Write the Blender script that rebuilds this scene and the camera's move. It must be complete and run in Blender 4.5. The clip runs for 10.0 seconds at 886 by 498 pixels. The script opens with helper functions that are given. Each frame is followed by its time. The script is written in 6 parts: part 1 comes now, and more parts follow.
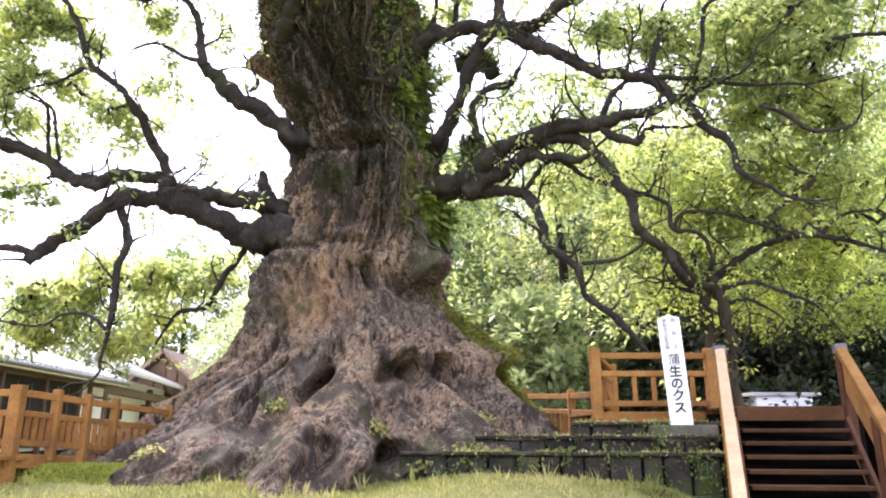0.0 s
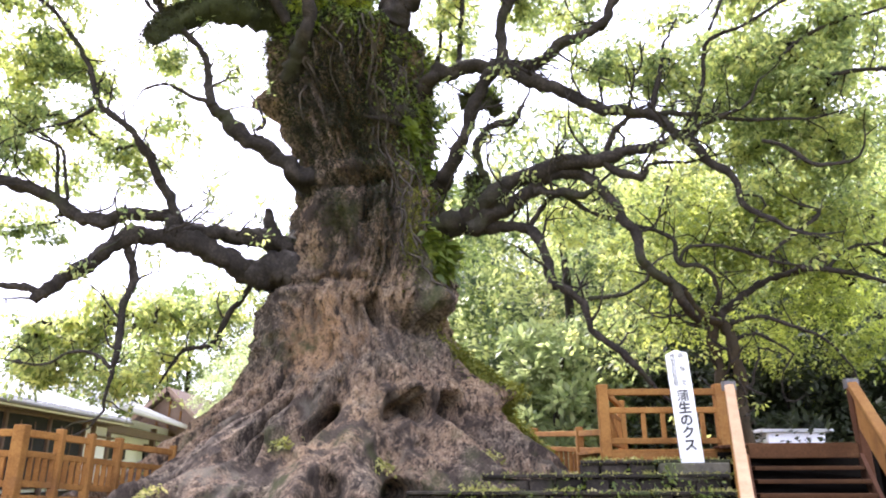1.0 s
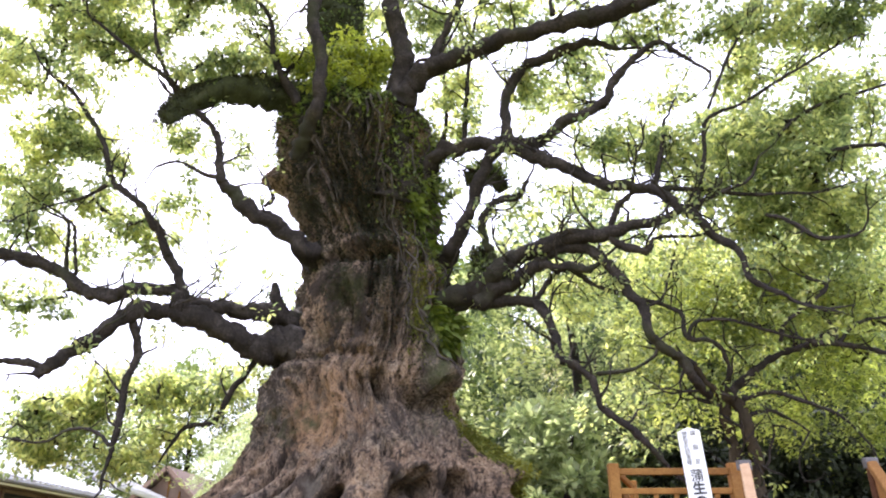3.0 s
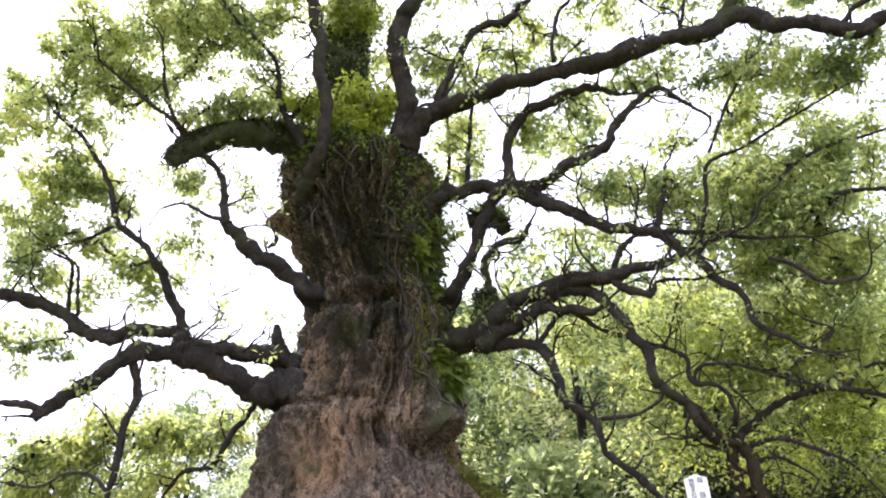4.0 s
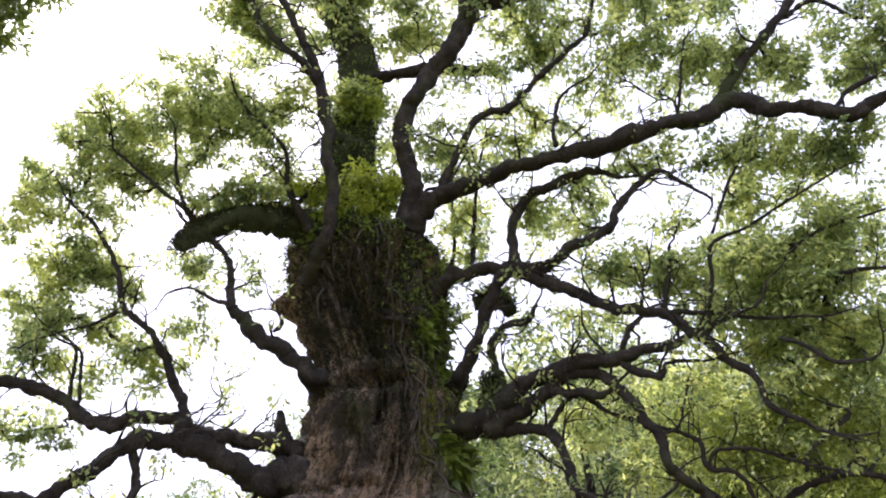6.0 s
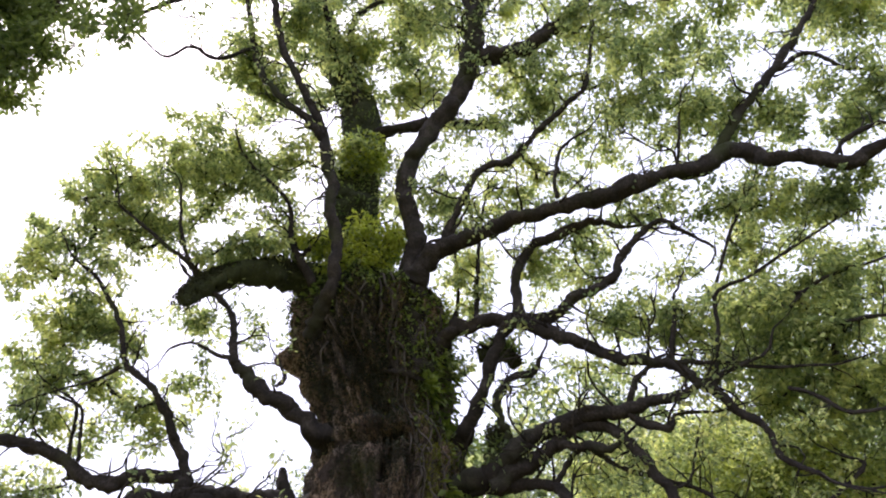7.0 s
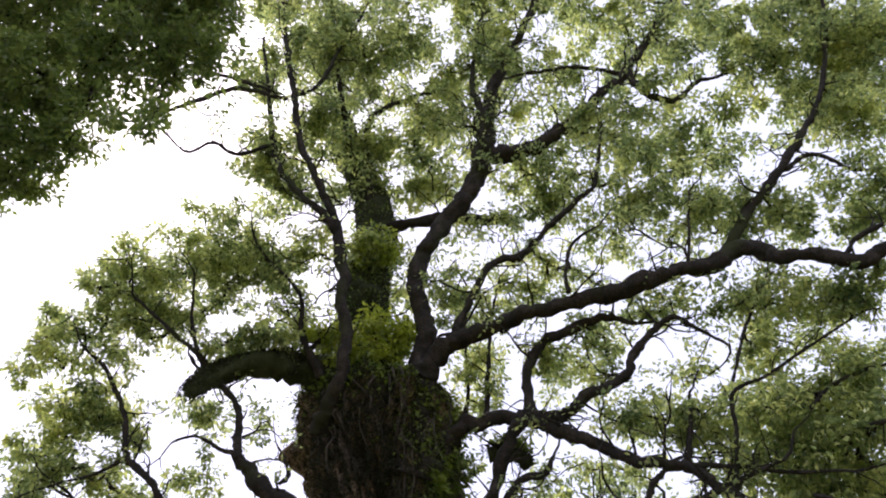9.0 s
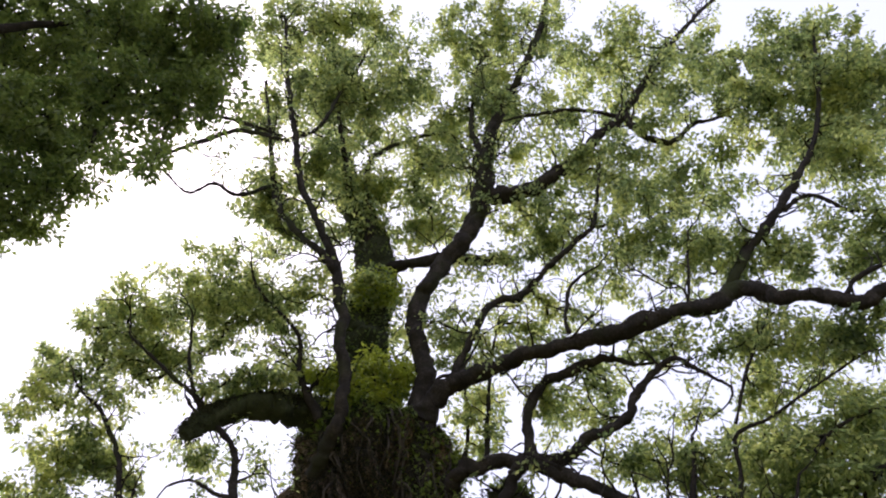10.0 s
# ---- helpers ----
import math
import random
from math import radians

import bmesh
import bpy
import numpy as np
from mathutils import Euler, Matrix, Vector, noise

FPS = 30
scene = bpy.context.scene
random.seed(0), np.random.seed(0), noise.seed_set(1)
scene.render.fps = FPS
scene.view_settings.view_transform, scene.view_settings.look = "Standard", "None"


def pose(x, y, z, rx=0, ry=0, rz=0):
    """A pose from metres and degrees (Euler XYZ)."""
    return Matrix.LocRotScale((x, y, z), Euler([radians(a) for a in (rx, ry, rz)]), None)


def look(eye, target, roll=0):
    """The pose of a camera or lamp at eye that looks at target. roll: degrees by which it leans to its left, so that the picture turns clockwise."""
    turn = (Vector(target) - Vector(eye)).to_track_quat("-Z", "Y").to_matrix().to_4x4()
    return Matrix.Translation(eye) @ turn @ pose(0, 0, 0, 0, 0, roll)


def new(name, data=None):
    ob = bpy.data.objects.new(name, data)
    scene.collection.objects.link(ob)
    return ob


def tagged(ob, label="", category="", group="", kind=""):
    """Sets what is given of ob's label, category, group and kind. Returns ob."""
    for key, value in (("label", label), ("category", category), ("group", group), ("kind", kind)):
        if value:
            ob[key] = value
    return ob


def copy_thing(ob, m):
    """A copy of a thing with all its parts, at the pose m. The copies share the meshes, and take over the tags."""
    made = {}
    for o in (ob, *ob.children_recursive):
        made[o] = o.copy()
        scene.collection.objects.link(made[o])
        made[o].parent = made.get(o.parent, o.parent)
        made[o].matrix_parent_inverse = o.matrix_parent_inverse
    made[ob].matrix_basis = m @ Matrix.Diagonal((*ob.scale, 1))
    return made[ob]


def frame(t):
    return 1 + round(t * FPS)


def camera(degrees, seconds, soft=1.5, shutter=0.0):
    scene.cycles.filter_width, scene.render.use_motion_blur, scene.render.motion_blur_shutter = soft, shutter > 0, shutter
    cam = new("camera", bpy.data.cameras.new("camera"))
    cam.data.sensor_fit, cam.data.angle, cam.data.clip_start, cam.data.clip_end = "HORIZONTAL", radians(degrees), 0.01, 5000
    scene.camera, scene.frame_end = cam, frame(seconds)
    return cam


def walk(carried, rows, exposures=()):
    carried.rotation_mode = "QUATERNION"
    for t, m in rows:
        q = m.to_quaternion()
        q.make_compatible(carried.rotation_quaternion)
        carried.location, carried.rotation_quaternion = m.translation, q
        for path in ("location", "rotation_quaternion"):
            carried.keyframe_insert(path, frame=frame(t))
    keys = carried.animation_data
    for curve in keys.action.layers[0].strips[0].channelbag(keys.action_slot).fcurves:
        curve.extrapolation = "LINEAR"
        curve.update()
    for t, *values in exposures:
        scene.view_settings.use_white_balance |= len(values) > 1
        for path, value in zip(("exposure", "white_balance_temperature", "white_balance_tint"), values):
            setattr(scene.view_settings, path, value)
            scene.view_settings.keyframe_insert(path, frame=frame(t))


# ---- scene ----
# camera and walk
cam = camera(65.5, 10.0, soft=2.0)
PATH = (
    (0, pose(0, 0, 1.5, 105.00, -0.00, -0.00)),
    (0.5, pose(0, 0, 1.5, 106.64, 0.45, 0.38)),
    (1, pose(0, 0, 1.5, 107.99, 0.22, 0.52)),
    (1.5, pose(0, 0, 1.5, 109.90, 0.50, 0.79)),
    (2, pose(0, 0, 1.5, 111.34, 0.56, 0.94)),
    (2.5, pose(0, 0, 1.5, 112.65, 0.34, 0.92)),
    (4, pose(0, 0, 1.5, 117.67, -0.14, 1.14)),
    (4.5, pose(0, 0, 1.5, 119.57, -0.03, 1.35)),
    (5, pose(0, 0, 1.5, 121.43, -0.26, 1.35)),
    (5.5, pose(0, 0, 1.5, 122.82, -0.21, 1.44)),
    (7, pose(0, 0, 1.5, 128.81, 0.34, 2.37)),
    (7.5, pose(0, 0, 1.5, 130.94, -0.62, 2.10)),
    (8, pose(0, 0, 1.5, 132.71, -0.96, 2.03)),
    (8.5, pose(0, 0, 1.5, 134.51, -0.69, 2.56)),
    (9, pose(0, 0, 1.5, 136.59, -0.81, 2.54)),
    (9.5, pose(0, 0, 1.5, 138.47, -0.82, 2.67)),
    (10, pose(0, 0, 1.5, 139.95, -0.79, 2.49)),
)
walk(cam, PATH, exposures=((0.0, 2.15, 5980, 28), (2.5, 2.0, 5980, 28), (5.5, 1.22, 5980, 28), (7.5, 0.74, 5980, 28), (10.0, 0.32, 5980, 28)))

# world, sun
SUN_AZ, SUN_EL = radians(-42), radians(52)
world = bpy.data.worlds.new("overcast_sky")
scene.world = world
world.use_nodes = True
wn = world.node_tree
wn.nodes.clear()
w_out = wn.nodes.new("ShaderNodeOutputWorld")
w_bg = wn.nodes.new("ShaderNodeBackground")
w_sky = wn.nodes.new("ShaderNodeTexSky")
w_sky.sky_type, w_sky.sun_disc = "NISHITA", False
w_sky.sun_elevation, w_sky.sun_rotation = SUN_EL, SUN_AZ
w_sky.air_density, w_sky.dust_density = 1.0, 4.0
w_grey = wn.nodes.new("ShaderNodeMix")
w_grey.data_type = "RGBA"
w_grey.inputs[0].default_value = 0.78
w_grey.inputs[7].default_value = (6.0, 6.4, 6.9, 1)
wn.links.new(w_sky.outputs[0], w_grey.inputs[6])
wn.links.new(w_grey.outputs[2], w_bg.inputs[0])
w_bg.inputs[1].default_value = 0.15
wn.links.new(w_bg.outputs[0], w_out.inputs[0])
sun = new("sun", bpy.data.lights.new("sun", "SUN"))
sun.data.energy, sun.data.angle, sun.data.color = 3.4, radians(18), (1.0, 0.95, 0.86)
sun_way = Vector((math.sin(SUN_AZ) * math.cos(SUN_EL), math.cos(SUN_AZ) * math.cos(SUN_EL), math.sin(SUN_EL)))
sun.matrix_world = look(sun_way * 60, (0, 0, 0))


# materials
def ramp(nodes, stops):
    r = nodes.new("ShaderNodeValToRGB")
    while len(r.color_ramp.elements) < len(stops):
        r.color_ramp.elements.new(0.5)
    for e, (p, c) in zip(r.color_ramp.elements, stops):
        e.position, e.color = p, (*c, 1)
    return r


def surface(name, stops, scale=4.0, stretch=(1, 1, 1), rough=0.85, bump=0.3, fine=30.0, second=None, vary=0.0):
    """A grainy surface: coarse and fine noise through a colour ramp, a second tint in patches, relief."""
    m = bpy.data.materials.new(name)
    m.use_nodes = True
    t = m.node_tree
    b = t.nodes["Principled BSDF"]
    b.inputs["Roughness"].default_value = rough
    if rough > 0.85:
        b.inputs["Specular IOR Level"].default_value = 0.2 if rough < 1 else 0.02
    co = t.nodes.new("ShaderNodeTexCoord")
    mp = t.nodes.new("ShaderNodeMapping")
    mp.inputs["Scale"].default_value = stretch
    t.links.new(co.outputs["Object"], mp.inputs[0])
    n1, n2 = t.nodes.new("ShaderNodeTexNoise"), t.nodes.new("ShaderNodeTexNoise")
    for n, s in ((n1, scale), (n2, fine)):
        n.inputs["Scale"].default_value, n.inputs["Detail"].default_value = s, 6
        n.inputs["Roughness"].default_value = 0.65
        t.links.new(mp.outputs[0], n.inputs["Vector"])
    mixv = t.nodes.new("ShaderNodeMix")
    mixv.inputs[0].default_value = 0.45
    t.links.new(n1.outputs[0], mixv.inputs[2])
    t.links.new(n2.outputs[0], mixv.inputs[3])
    r = ramp(t.nodes, stops)
    t.links.new(mixv.outputs[0], r.inputs[0])
    col = r.outputs[0]
    if second:
        tint, sc, lo, hi = second
        n3 = t.nodes.new("ShaderNodeTexNoise")
        n3.inputs["Scale"].default_value, n3.inputs["Detail"].default_value = sc, 5
        t.links.new(co.outputs["Object"], n3.inputs["Vector"])
        rr = ramp(t.nodes, ((lo, (0, 0, 0)), (hi, (1, 1, 1))))
        t.links.new(n3.outputs[0], rr.inputs[0])
        mx = t.nodes.new("ShaderNodeMix")
        mx.data_type = "RGBA"
        t.links.new(rr.outputs[0], mx.inputs[0])
        t.links.new(col, mx.inputs[6])
        mx.inputs[7].default_value = (*tint, 1)
        col = mx.outputs[2]
    if vary:
        oi = t.nodes.new("ShaderNodeObjectInfo")
        hs = t.nodes.new("ShaderNodeHueSaturation")
        mr = t.nodes.new("ShaderNodeMapRange")
        mr.inputs[3].default_value, mr.inputs[4].default_value = 1 - vary, 1 + vary
        t.links.new(oi.outputs["Random"], mr.inputs[0])
        t.links.new(mr.outputs[0], hs.inputs["Value"])
        t.links.new(col, hs.inputs["Color"])
        col = hs.outputs[0]
    t.links.new(col, b.inputs["Base Color"])
    bp = t.nodes.new("ShaderNodeBump")
    bp.inputs["Strength"].default_value, bp.inputs["Distance"].default_value = bump, 0.03
    t.links.new(mixv.outputs[0], bp.inputs["Height"])
    t.links.new(bp.outputs[0], b.inputs["Normal"])
    return m


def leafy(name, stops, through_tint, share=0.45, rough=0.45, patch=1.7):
    """Leaves: a tint for each leaf, darker and lighter clumps set by patch, glossy above, light shining through."""
    m = bpy.data.materials.new(name)
    m.use_nodes = True
    t = m.node_tree
    b = t.nodes["Principled BSDF"]
    b.inputs["Roughness"].default_value = rough
    g = t.nodes.new("ShaderNodeNewGeometry")
    r = ramp(t.nodes, stops)
    # clump noise tints groups of leaves; a high patch mimics lit puffs and shade
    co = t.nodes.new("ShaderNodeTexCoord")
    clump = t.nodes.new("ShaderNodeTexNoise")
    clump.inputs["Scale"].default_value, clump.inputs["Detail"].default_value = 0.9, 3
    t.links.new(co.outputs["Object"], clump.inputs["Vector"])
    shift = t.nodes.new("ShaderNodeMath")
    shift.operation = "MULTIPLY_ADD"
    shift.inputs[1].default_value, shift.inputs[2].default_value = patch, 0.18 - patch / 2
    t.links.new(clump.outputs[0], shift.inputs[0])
    mixed = t.nodes.new("ShaderNodeMath")
    mixed.operation, mixed.use_clamp = "MULTIPLY_ADD", True
    mixed.inputs[1].default_value = 0.75
    t.links.new(g.outputs["Random Per Island"], mixed.inputs[0])
    t.links.new(shift.outputs[0], mixed.inputs[2])
    t.links.new(mixed.outputs[0], r.inputs[0])
    t.links.new(r.outputs[0], b.inputs["Base Color"])
    tr = t.nodes.new("ShaderNodeBsdfTranslucent")
    mul = t.nodes.new("ShaderNodeMix")
    mul.data_type, mul.blend_type = "RGBA", "MULTIPLY"
    mul.inputs[0].default_value = 1
    t.links.new(r.outputs[0], mul.inputs[6])
    mul.inputs[7].default_value = (*through_tint, 1)
    t.links.new(mul.outputs[2], tr.inputs[0])
    ms = t.nodes.new("ShaderNodeMixShader")
    ms.inputs[0].default_value = share
    t.links.new(b.outputs[0], ms.inputs[1])
    t.links.new(tr.outputs[0], ms.inputs[2])
    t.links.new(ms.outputs[0], t.nodes["Material Output"].inputs[0])
    return m


def bark_surface():
    """Fibrous old bark: broad tints, upright fibres, pale flecks, dark cracks and moss patches."""
    m = bpy.data.materials.new("old_bark")
    m.use_nodes = True
    t = m.node_tree
    b = t.nodes["Principled BSDF"]
    b.inputs["Roughness"].default_value = 0.95
    b.inputs["Specular IOR Level"].default_value = 0.2
    co = t.nodes.new("ShaderNodeTexCoord")

    def cloud(scale, stretch, detail=6, rough=0.65):
        mp = t.nodes.new("ShaderNodeMapping")
        mp.inputs["Scale"].default_value = stretch
        t.links.new(co.outputs["Object"], mp.inputs[0])
        n = t.nodes.new("ShaderNodeTexNoise")
        n.inputs["Scale"].default_value, n.inputs["Detail"].default_value, n.inputs["Roughness"].default_value = scale, detail, rough
        t.links.new(mp.outputs[0], n.inputs["Vector"])
        return n.outputs[0]

    def blend(fac, a, tint, mode="MIX"):
        mx = t.nodes.new("ShaderNodeMix")
        mx.data_type, mx.blend_type = "RGBA", mode
        t.links.new(fac, mx.inputs[0])
        t.links.new(a, mx.inputs[6])
        if isinstance(tint, tuple):
            mx.inputs[7].default_value = (*tint, 1)
        else:
            t.links.new(tint, mx.inputs[7])
        return mx.outputs[2]

    def mask(value, lo, hi):
        r = ramp(t.nodes, ((lo, (0, 0, 0)), (hi, (1, 1, 1))) if lo < hi else ((hi, (1, 1, 1)), (lo, (0, 0, 0))))
        t.links.new(value, r.inputs[0])
        return r.outputs[0]

    broad = cloud(0.75, (1, 1, 0.8), 7, 0.6)
    base = ramp(t.nodes, ((0.3, (0.075, 0.066, 0.056)), (0.44, (0.16, 0.126, 0.096)), (0.54, (0.27, 0.18, 0.115)), (0.63, (0.36, 0.24, 0.14)), (0.74, (0.22, 0.19, 0.15))))
    t.links.new(broad, base.inputs[0])
    fibre = cloud(9, (1, 1, 0.5), 8, 0.75)
    crack = cloud(4.5, (1, 1, 0.5), 7, 0.68)
    fleck = cloud(26, (1, 1, 0.75), 5, 0.8)
    col = blend(mask(fibre, 0.53, 0.66), base.outputs[0], (0.36, 0.275, 0.185))
    col = blend(mask(fleck, 0.54, 0.62), col, (0.46, 0.36, 0.25))
    col = blend(mask(fibre, 0.49, 0.4), col, (0.06, 0.043, 0.032))
    col = blend(mask(cloud(1.5, (1, 1, 0.55), 8, 0.72), 0.5, 0.58), col, (0.075, 0.056, 0.043))
    near = t.nodes.new("ShaderNodeVectorMath")
    near.operation = "DISTANCE"
    near.inputs[1].default_value = (-2.45, 12.55, 3.95)
    t.links.new(co.outputs["Object"], near.inputs[0])
    frayed = t.nodes.new("ShaderNodeMath")
    frayed.operation = "MULTIPLY_ADD"
    frayed.inputs[1].default_value = 2.4
    t.links.new(cloud(2.5, (1, 1, 0.8), 6, 0.7), frayed.inputs[0])
    t.links.new(near.outputs["Value"], frayed.inputs[2])
    bare = t.nodes.new("ShaderNodeMapRange")
    bare.inputs[1].default_value, bare.inputs[2].default_value, bare.inputs[3].default_value, bare.inputs[4].default_value = 1.65, 2.15, 0.8, 0.0
    t.links.new(frayed.outputs[0], bare.inputs[0])
    col = blend(bare.outputs[0], col, (0.38, 0.235, 0.125))
    col = blend(mask(crack, 0.45, 0.35), col, (0.035, 0.026, 0.02))
    col = blend(mask(fleck, 0.46, 0.4), col, (0.034, 0.026, 0.02))
    col = blend(mask(cloud(0.9, (1, 1, 0.7), 8, 0.7), 0.57, 0.68), col, (0.16, 0.138, 0.105))
    col = blend(mask(cloud(0.6, (1, 1, 0.8), 8, 0.7), 0.55, 0.66), col, (0.075, 0.08, 0.034))
    t.links.new(col, b.inputs["Base Color"])
    add = t.nodes.new("ShaderNodeMath")
    t.links.new(fibre, add.inputs[0])
    t.links.new(fleck, add.inputs[1])
    bp = t.nodes.new("ShaderNodeBump")
    bp.inputs["Strength"].default_value, bp.inputs["Distance"].default_value = 1.0, 0.07
    t.links.new(add.outputs[0], bp.inputs["Height"])
    t.links.new(bp.outputs[0], b.inputs["Normal"])
    return m


BARK = bark_surface()
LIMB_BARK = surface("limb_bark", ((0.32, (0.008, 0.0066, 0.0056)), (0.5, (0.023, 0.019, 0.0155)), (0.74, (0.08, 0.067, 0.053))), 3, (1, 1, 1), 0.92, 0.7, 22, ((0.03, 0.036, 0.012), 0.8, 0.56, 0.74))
STEM = surface("brown_stem", ((0.3, (0.014, 0.011, 0.007)), (0.5, (0.036, 0.027, 0.015)), (0.75, (0.085, 0.062, 0.035))), 4, (1, 1, 0.4), 0.9, 0.5, 25)
MOSSY = surface("mossy_bark", ((0.3, (0.014, 0.016, 0.009)), (0.55, (0.035, 0.042, 0.016)), (0.75, (0.085, 0.08, 0.05))), 3, (1, 1, 1), 0.95, 0.8, 18)
STRAND = surface("aerial_root", ((0.3, (0.025, 0.021, 0.017)), (0.7, (0.1, 0.083, 0.066))), 6, (1, 1, 1), 0.9, 0.5, 30)
LEAF = leafy("camphor_leaf", ((0.0, (0.036, 0.054, 0.024)), (0.5, (0.108, 0.138, 0.056)), (1.0, (0.24, 0.252, 0.095))), (4.3, 4.2, 3.4), 0.55)
LEAF_BRIGHT = leafy("young_leaf", ((0.0, (0.06, 0.085, 0.025)), (0.5, (0.138, 0.172, 0.042)), (1.0, (0.3, 0.33, 0.095))), (3.4, 3.35, 2.3), 0.44)
LEAF_DARK = leafy("dark_leaf", ((0.0, (0.036, 0.06, 0.02)), (1.0, (0.12, 0.15, 0.045))), (2.8, 2.9, 1.9), 0.45)
# near-black leaf tint holds the shade under the trees
LEAF_SHADE = leafy("painted_shade_leaf", ((0.0, (0.01, 0.018, 0.007)), (1.0, (0.035, 0.048, 0.018))), (1.5, 1.6, 1.2), 0.2, 0.6)
# woods: the large patch paints sunlit puffs and shaded gaps into leaf colour
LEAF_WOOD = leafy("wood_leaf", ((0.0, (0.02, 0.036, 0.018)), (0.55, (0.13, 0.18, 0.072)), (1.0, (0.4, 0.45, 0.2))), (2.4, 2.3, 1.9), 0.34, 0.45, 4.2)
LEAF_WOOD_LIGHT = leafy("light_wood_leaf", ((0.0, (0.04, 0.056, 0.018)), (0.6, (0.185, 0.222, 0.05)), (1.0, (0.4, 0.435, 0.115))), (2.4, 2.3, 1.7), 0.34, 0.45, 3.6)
LEAF_SPROUT = leafy("sprout_leaf", ((0.0, (0.07, 0.1, 0.016)), (0.5, (0.16, 0.2, 0.03)), (1.0, (0.27, 0.3, 0.05))), (3.0, 2.9, 1.8), 0.5)
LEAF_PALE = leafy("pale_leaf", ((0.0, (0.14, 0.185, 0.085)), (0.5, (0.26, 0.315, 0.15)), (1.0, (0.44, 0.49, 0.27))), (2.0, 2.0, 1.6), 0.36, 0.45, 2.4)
FERN = leafy("fern_green", ((0.0, (0.05, 0.09, 0.015)), (1.0, (0.15, 0.19, 0.03))), (1.8, 1.8, 1.0), 0.35)
# moss whose near-black colour also stands in for shade on the upper trunk
MOSS_AND_SHADE = leafy("dark_moss", ((0.0, (0.012, 0.013, 0.008)), (0.8, (0.035, 0.036, 0.02)), (1.0, (0.07, 0.075, 0.03))), (1.2, 1.2, 1.0), 0.2, 0.95)
MOSS = leafy("moss_green", ((0.0, (0.08, 0.1, 0.014)), (1.0, (0.24, 0.24, 0.03))), (1.2, 1.2, 1.0), 0.2, 0.9)
GRASS = leafy("grass_green", ((0.0, (0.15, 0.165, 0.038)), (0.6, (0.28, 0.28, 0.08)), (1.0, (0.5, 0.45, 0.2))), (1.6, 1.6, 1.2), 0.4, 0.6)
MOSS_LAWN = leafy("lawn_moss", ((0.0, (0.13, 0.16, 0.02)), (1.0, (0.33, 0.35, 0.05))), (1.4, 1.4, 1.0), 0.25, 0.9)
TURF = surface("turf", ((0.3, (0.11, 0.115, 0.035)), (0.55, (0.22, 0.21, 0.075)), (0.75, (0.3, 0.26, 0.14))), 1.5, (1, 1, 1), 0.95, 0.5, 25)
TIMBER = surface("orange_timber", ((0.3, (0.1, 0.044, 0.012)), (0.5, (0.22, 0.102, 0.026)), (0.75, (0.33, 0.18, 0.05))), 2.5, (1, 1, 1), 0.87, 0.25, 40, ((0.12, 0.06, 0.03), 1.3, 0.6, 0.8), 0.15)
TIMBER_DARK = surface("dark_timber", ((0.3, (0.035, 0.015, 0.008)), (0.55, (0.075, 0.031, 0.014)), (0.75, (0.14, 0.065, 0.033))), 3, (1, 1, 1), 0.95, 0.3, 40, None, 0.15)
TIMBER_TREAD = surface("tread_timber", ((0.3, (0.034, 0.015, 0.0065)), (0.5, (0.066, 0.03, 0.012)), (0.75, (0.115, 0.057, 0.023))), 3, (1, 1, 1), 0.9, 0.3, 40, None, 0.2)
TIMBER_PALE = surface("sunbleached_timber", ((0.3, (0.34, 0.2, 0.11)), (0.6, (0.5, 0.34, 0.2)), (0.8, (0.6, 0.42, 0.25))), 3, (1, 1, 1), 0.87, 0.25, 40)
STONE = surface("mossy_stone", ((0.3, (0.009, 0.0078, 0.006)), (0.5, (0.03, 0.025, 0.019)), (0.72, (0.1, 0.08, 0.06))), 3, (1, 1, 1), 0.92, 0.6, 25, ((0.05, 0.065, 0.02), 1.6, 0.52, 0.68), 0.3)
STONE_PALE = surface("plinth_stone", ((0.3, (0.05, 0.046, 0.036)), (0.5, (0.11, 0.1, 0.075)), (0.72, (0.18, 0.165, 0.125))), 4, (1, 1, 1), 0.9, 0.5, 25, ((0.07, 0.085, 0.03), 1.6, 0.52, 0.68))
# near-black: earth fill in the terrace, painted shade under deck, stairs and boardwalk
EARTH_AND_SHADE = surface("earth_and_shade", ((0.3, (0.003, 0.0027, 0.0024)), (0.7, (0.011, 0.0095, 0.0075))), 4, (1, 1, 1), 1.0, 0.5, 25)
PLASTER = surface("white_plaster", ((0.3, (0.74, 0.76, 0.82)), (0.7, (0.84, 0.86, 0.91))), 1, (1, 1, 1), 0.8, 0.1, 20)
TILE = surface("silver_roof_tile", ((0.3, (0.34, 0.345, 0.36)), (0.7, (0.52, 0.525, 0.54))), 2, (1, 1, 1), 0.45, 0.15, 20)
DARKWOOD = surface("dark_beam", ((0.3, (0.05, 0.03, 0.022)), (0.7, (0.14, 0.085, 0.06))), 3, (1, 1, 1), 0.7, 0.2, 30)
GABLE_BOARD = surface("brown_gable_board", ((0.3, (0.15, 0.095, 0.06)), (0.7, (0.29, 0.2, 0.135))), 2, (1, 1, 1), 0.8, 0.2, 30)
SIGN_WHITE = surface("painted_white", ((0.3, (0.68, 0.69, 0.68)), (0.7, (0.82, 0.83, 0.82))), 2, (1, 1, 1), 0.5, 0.05, 20)
INK = surface("black_paint", ((0.3, (0.008, 0.008, 0.009)), (0.7, (0.02, 0.02, 0.022))), 5, (1, 1, 1), 0.6, 0.02, 20)
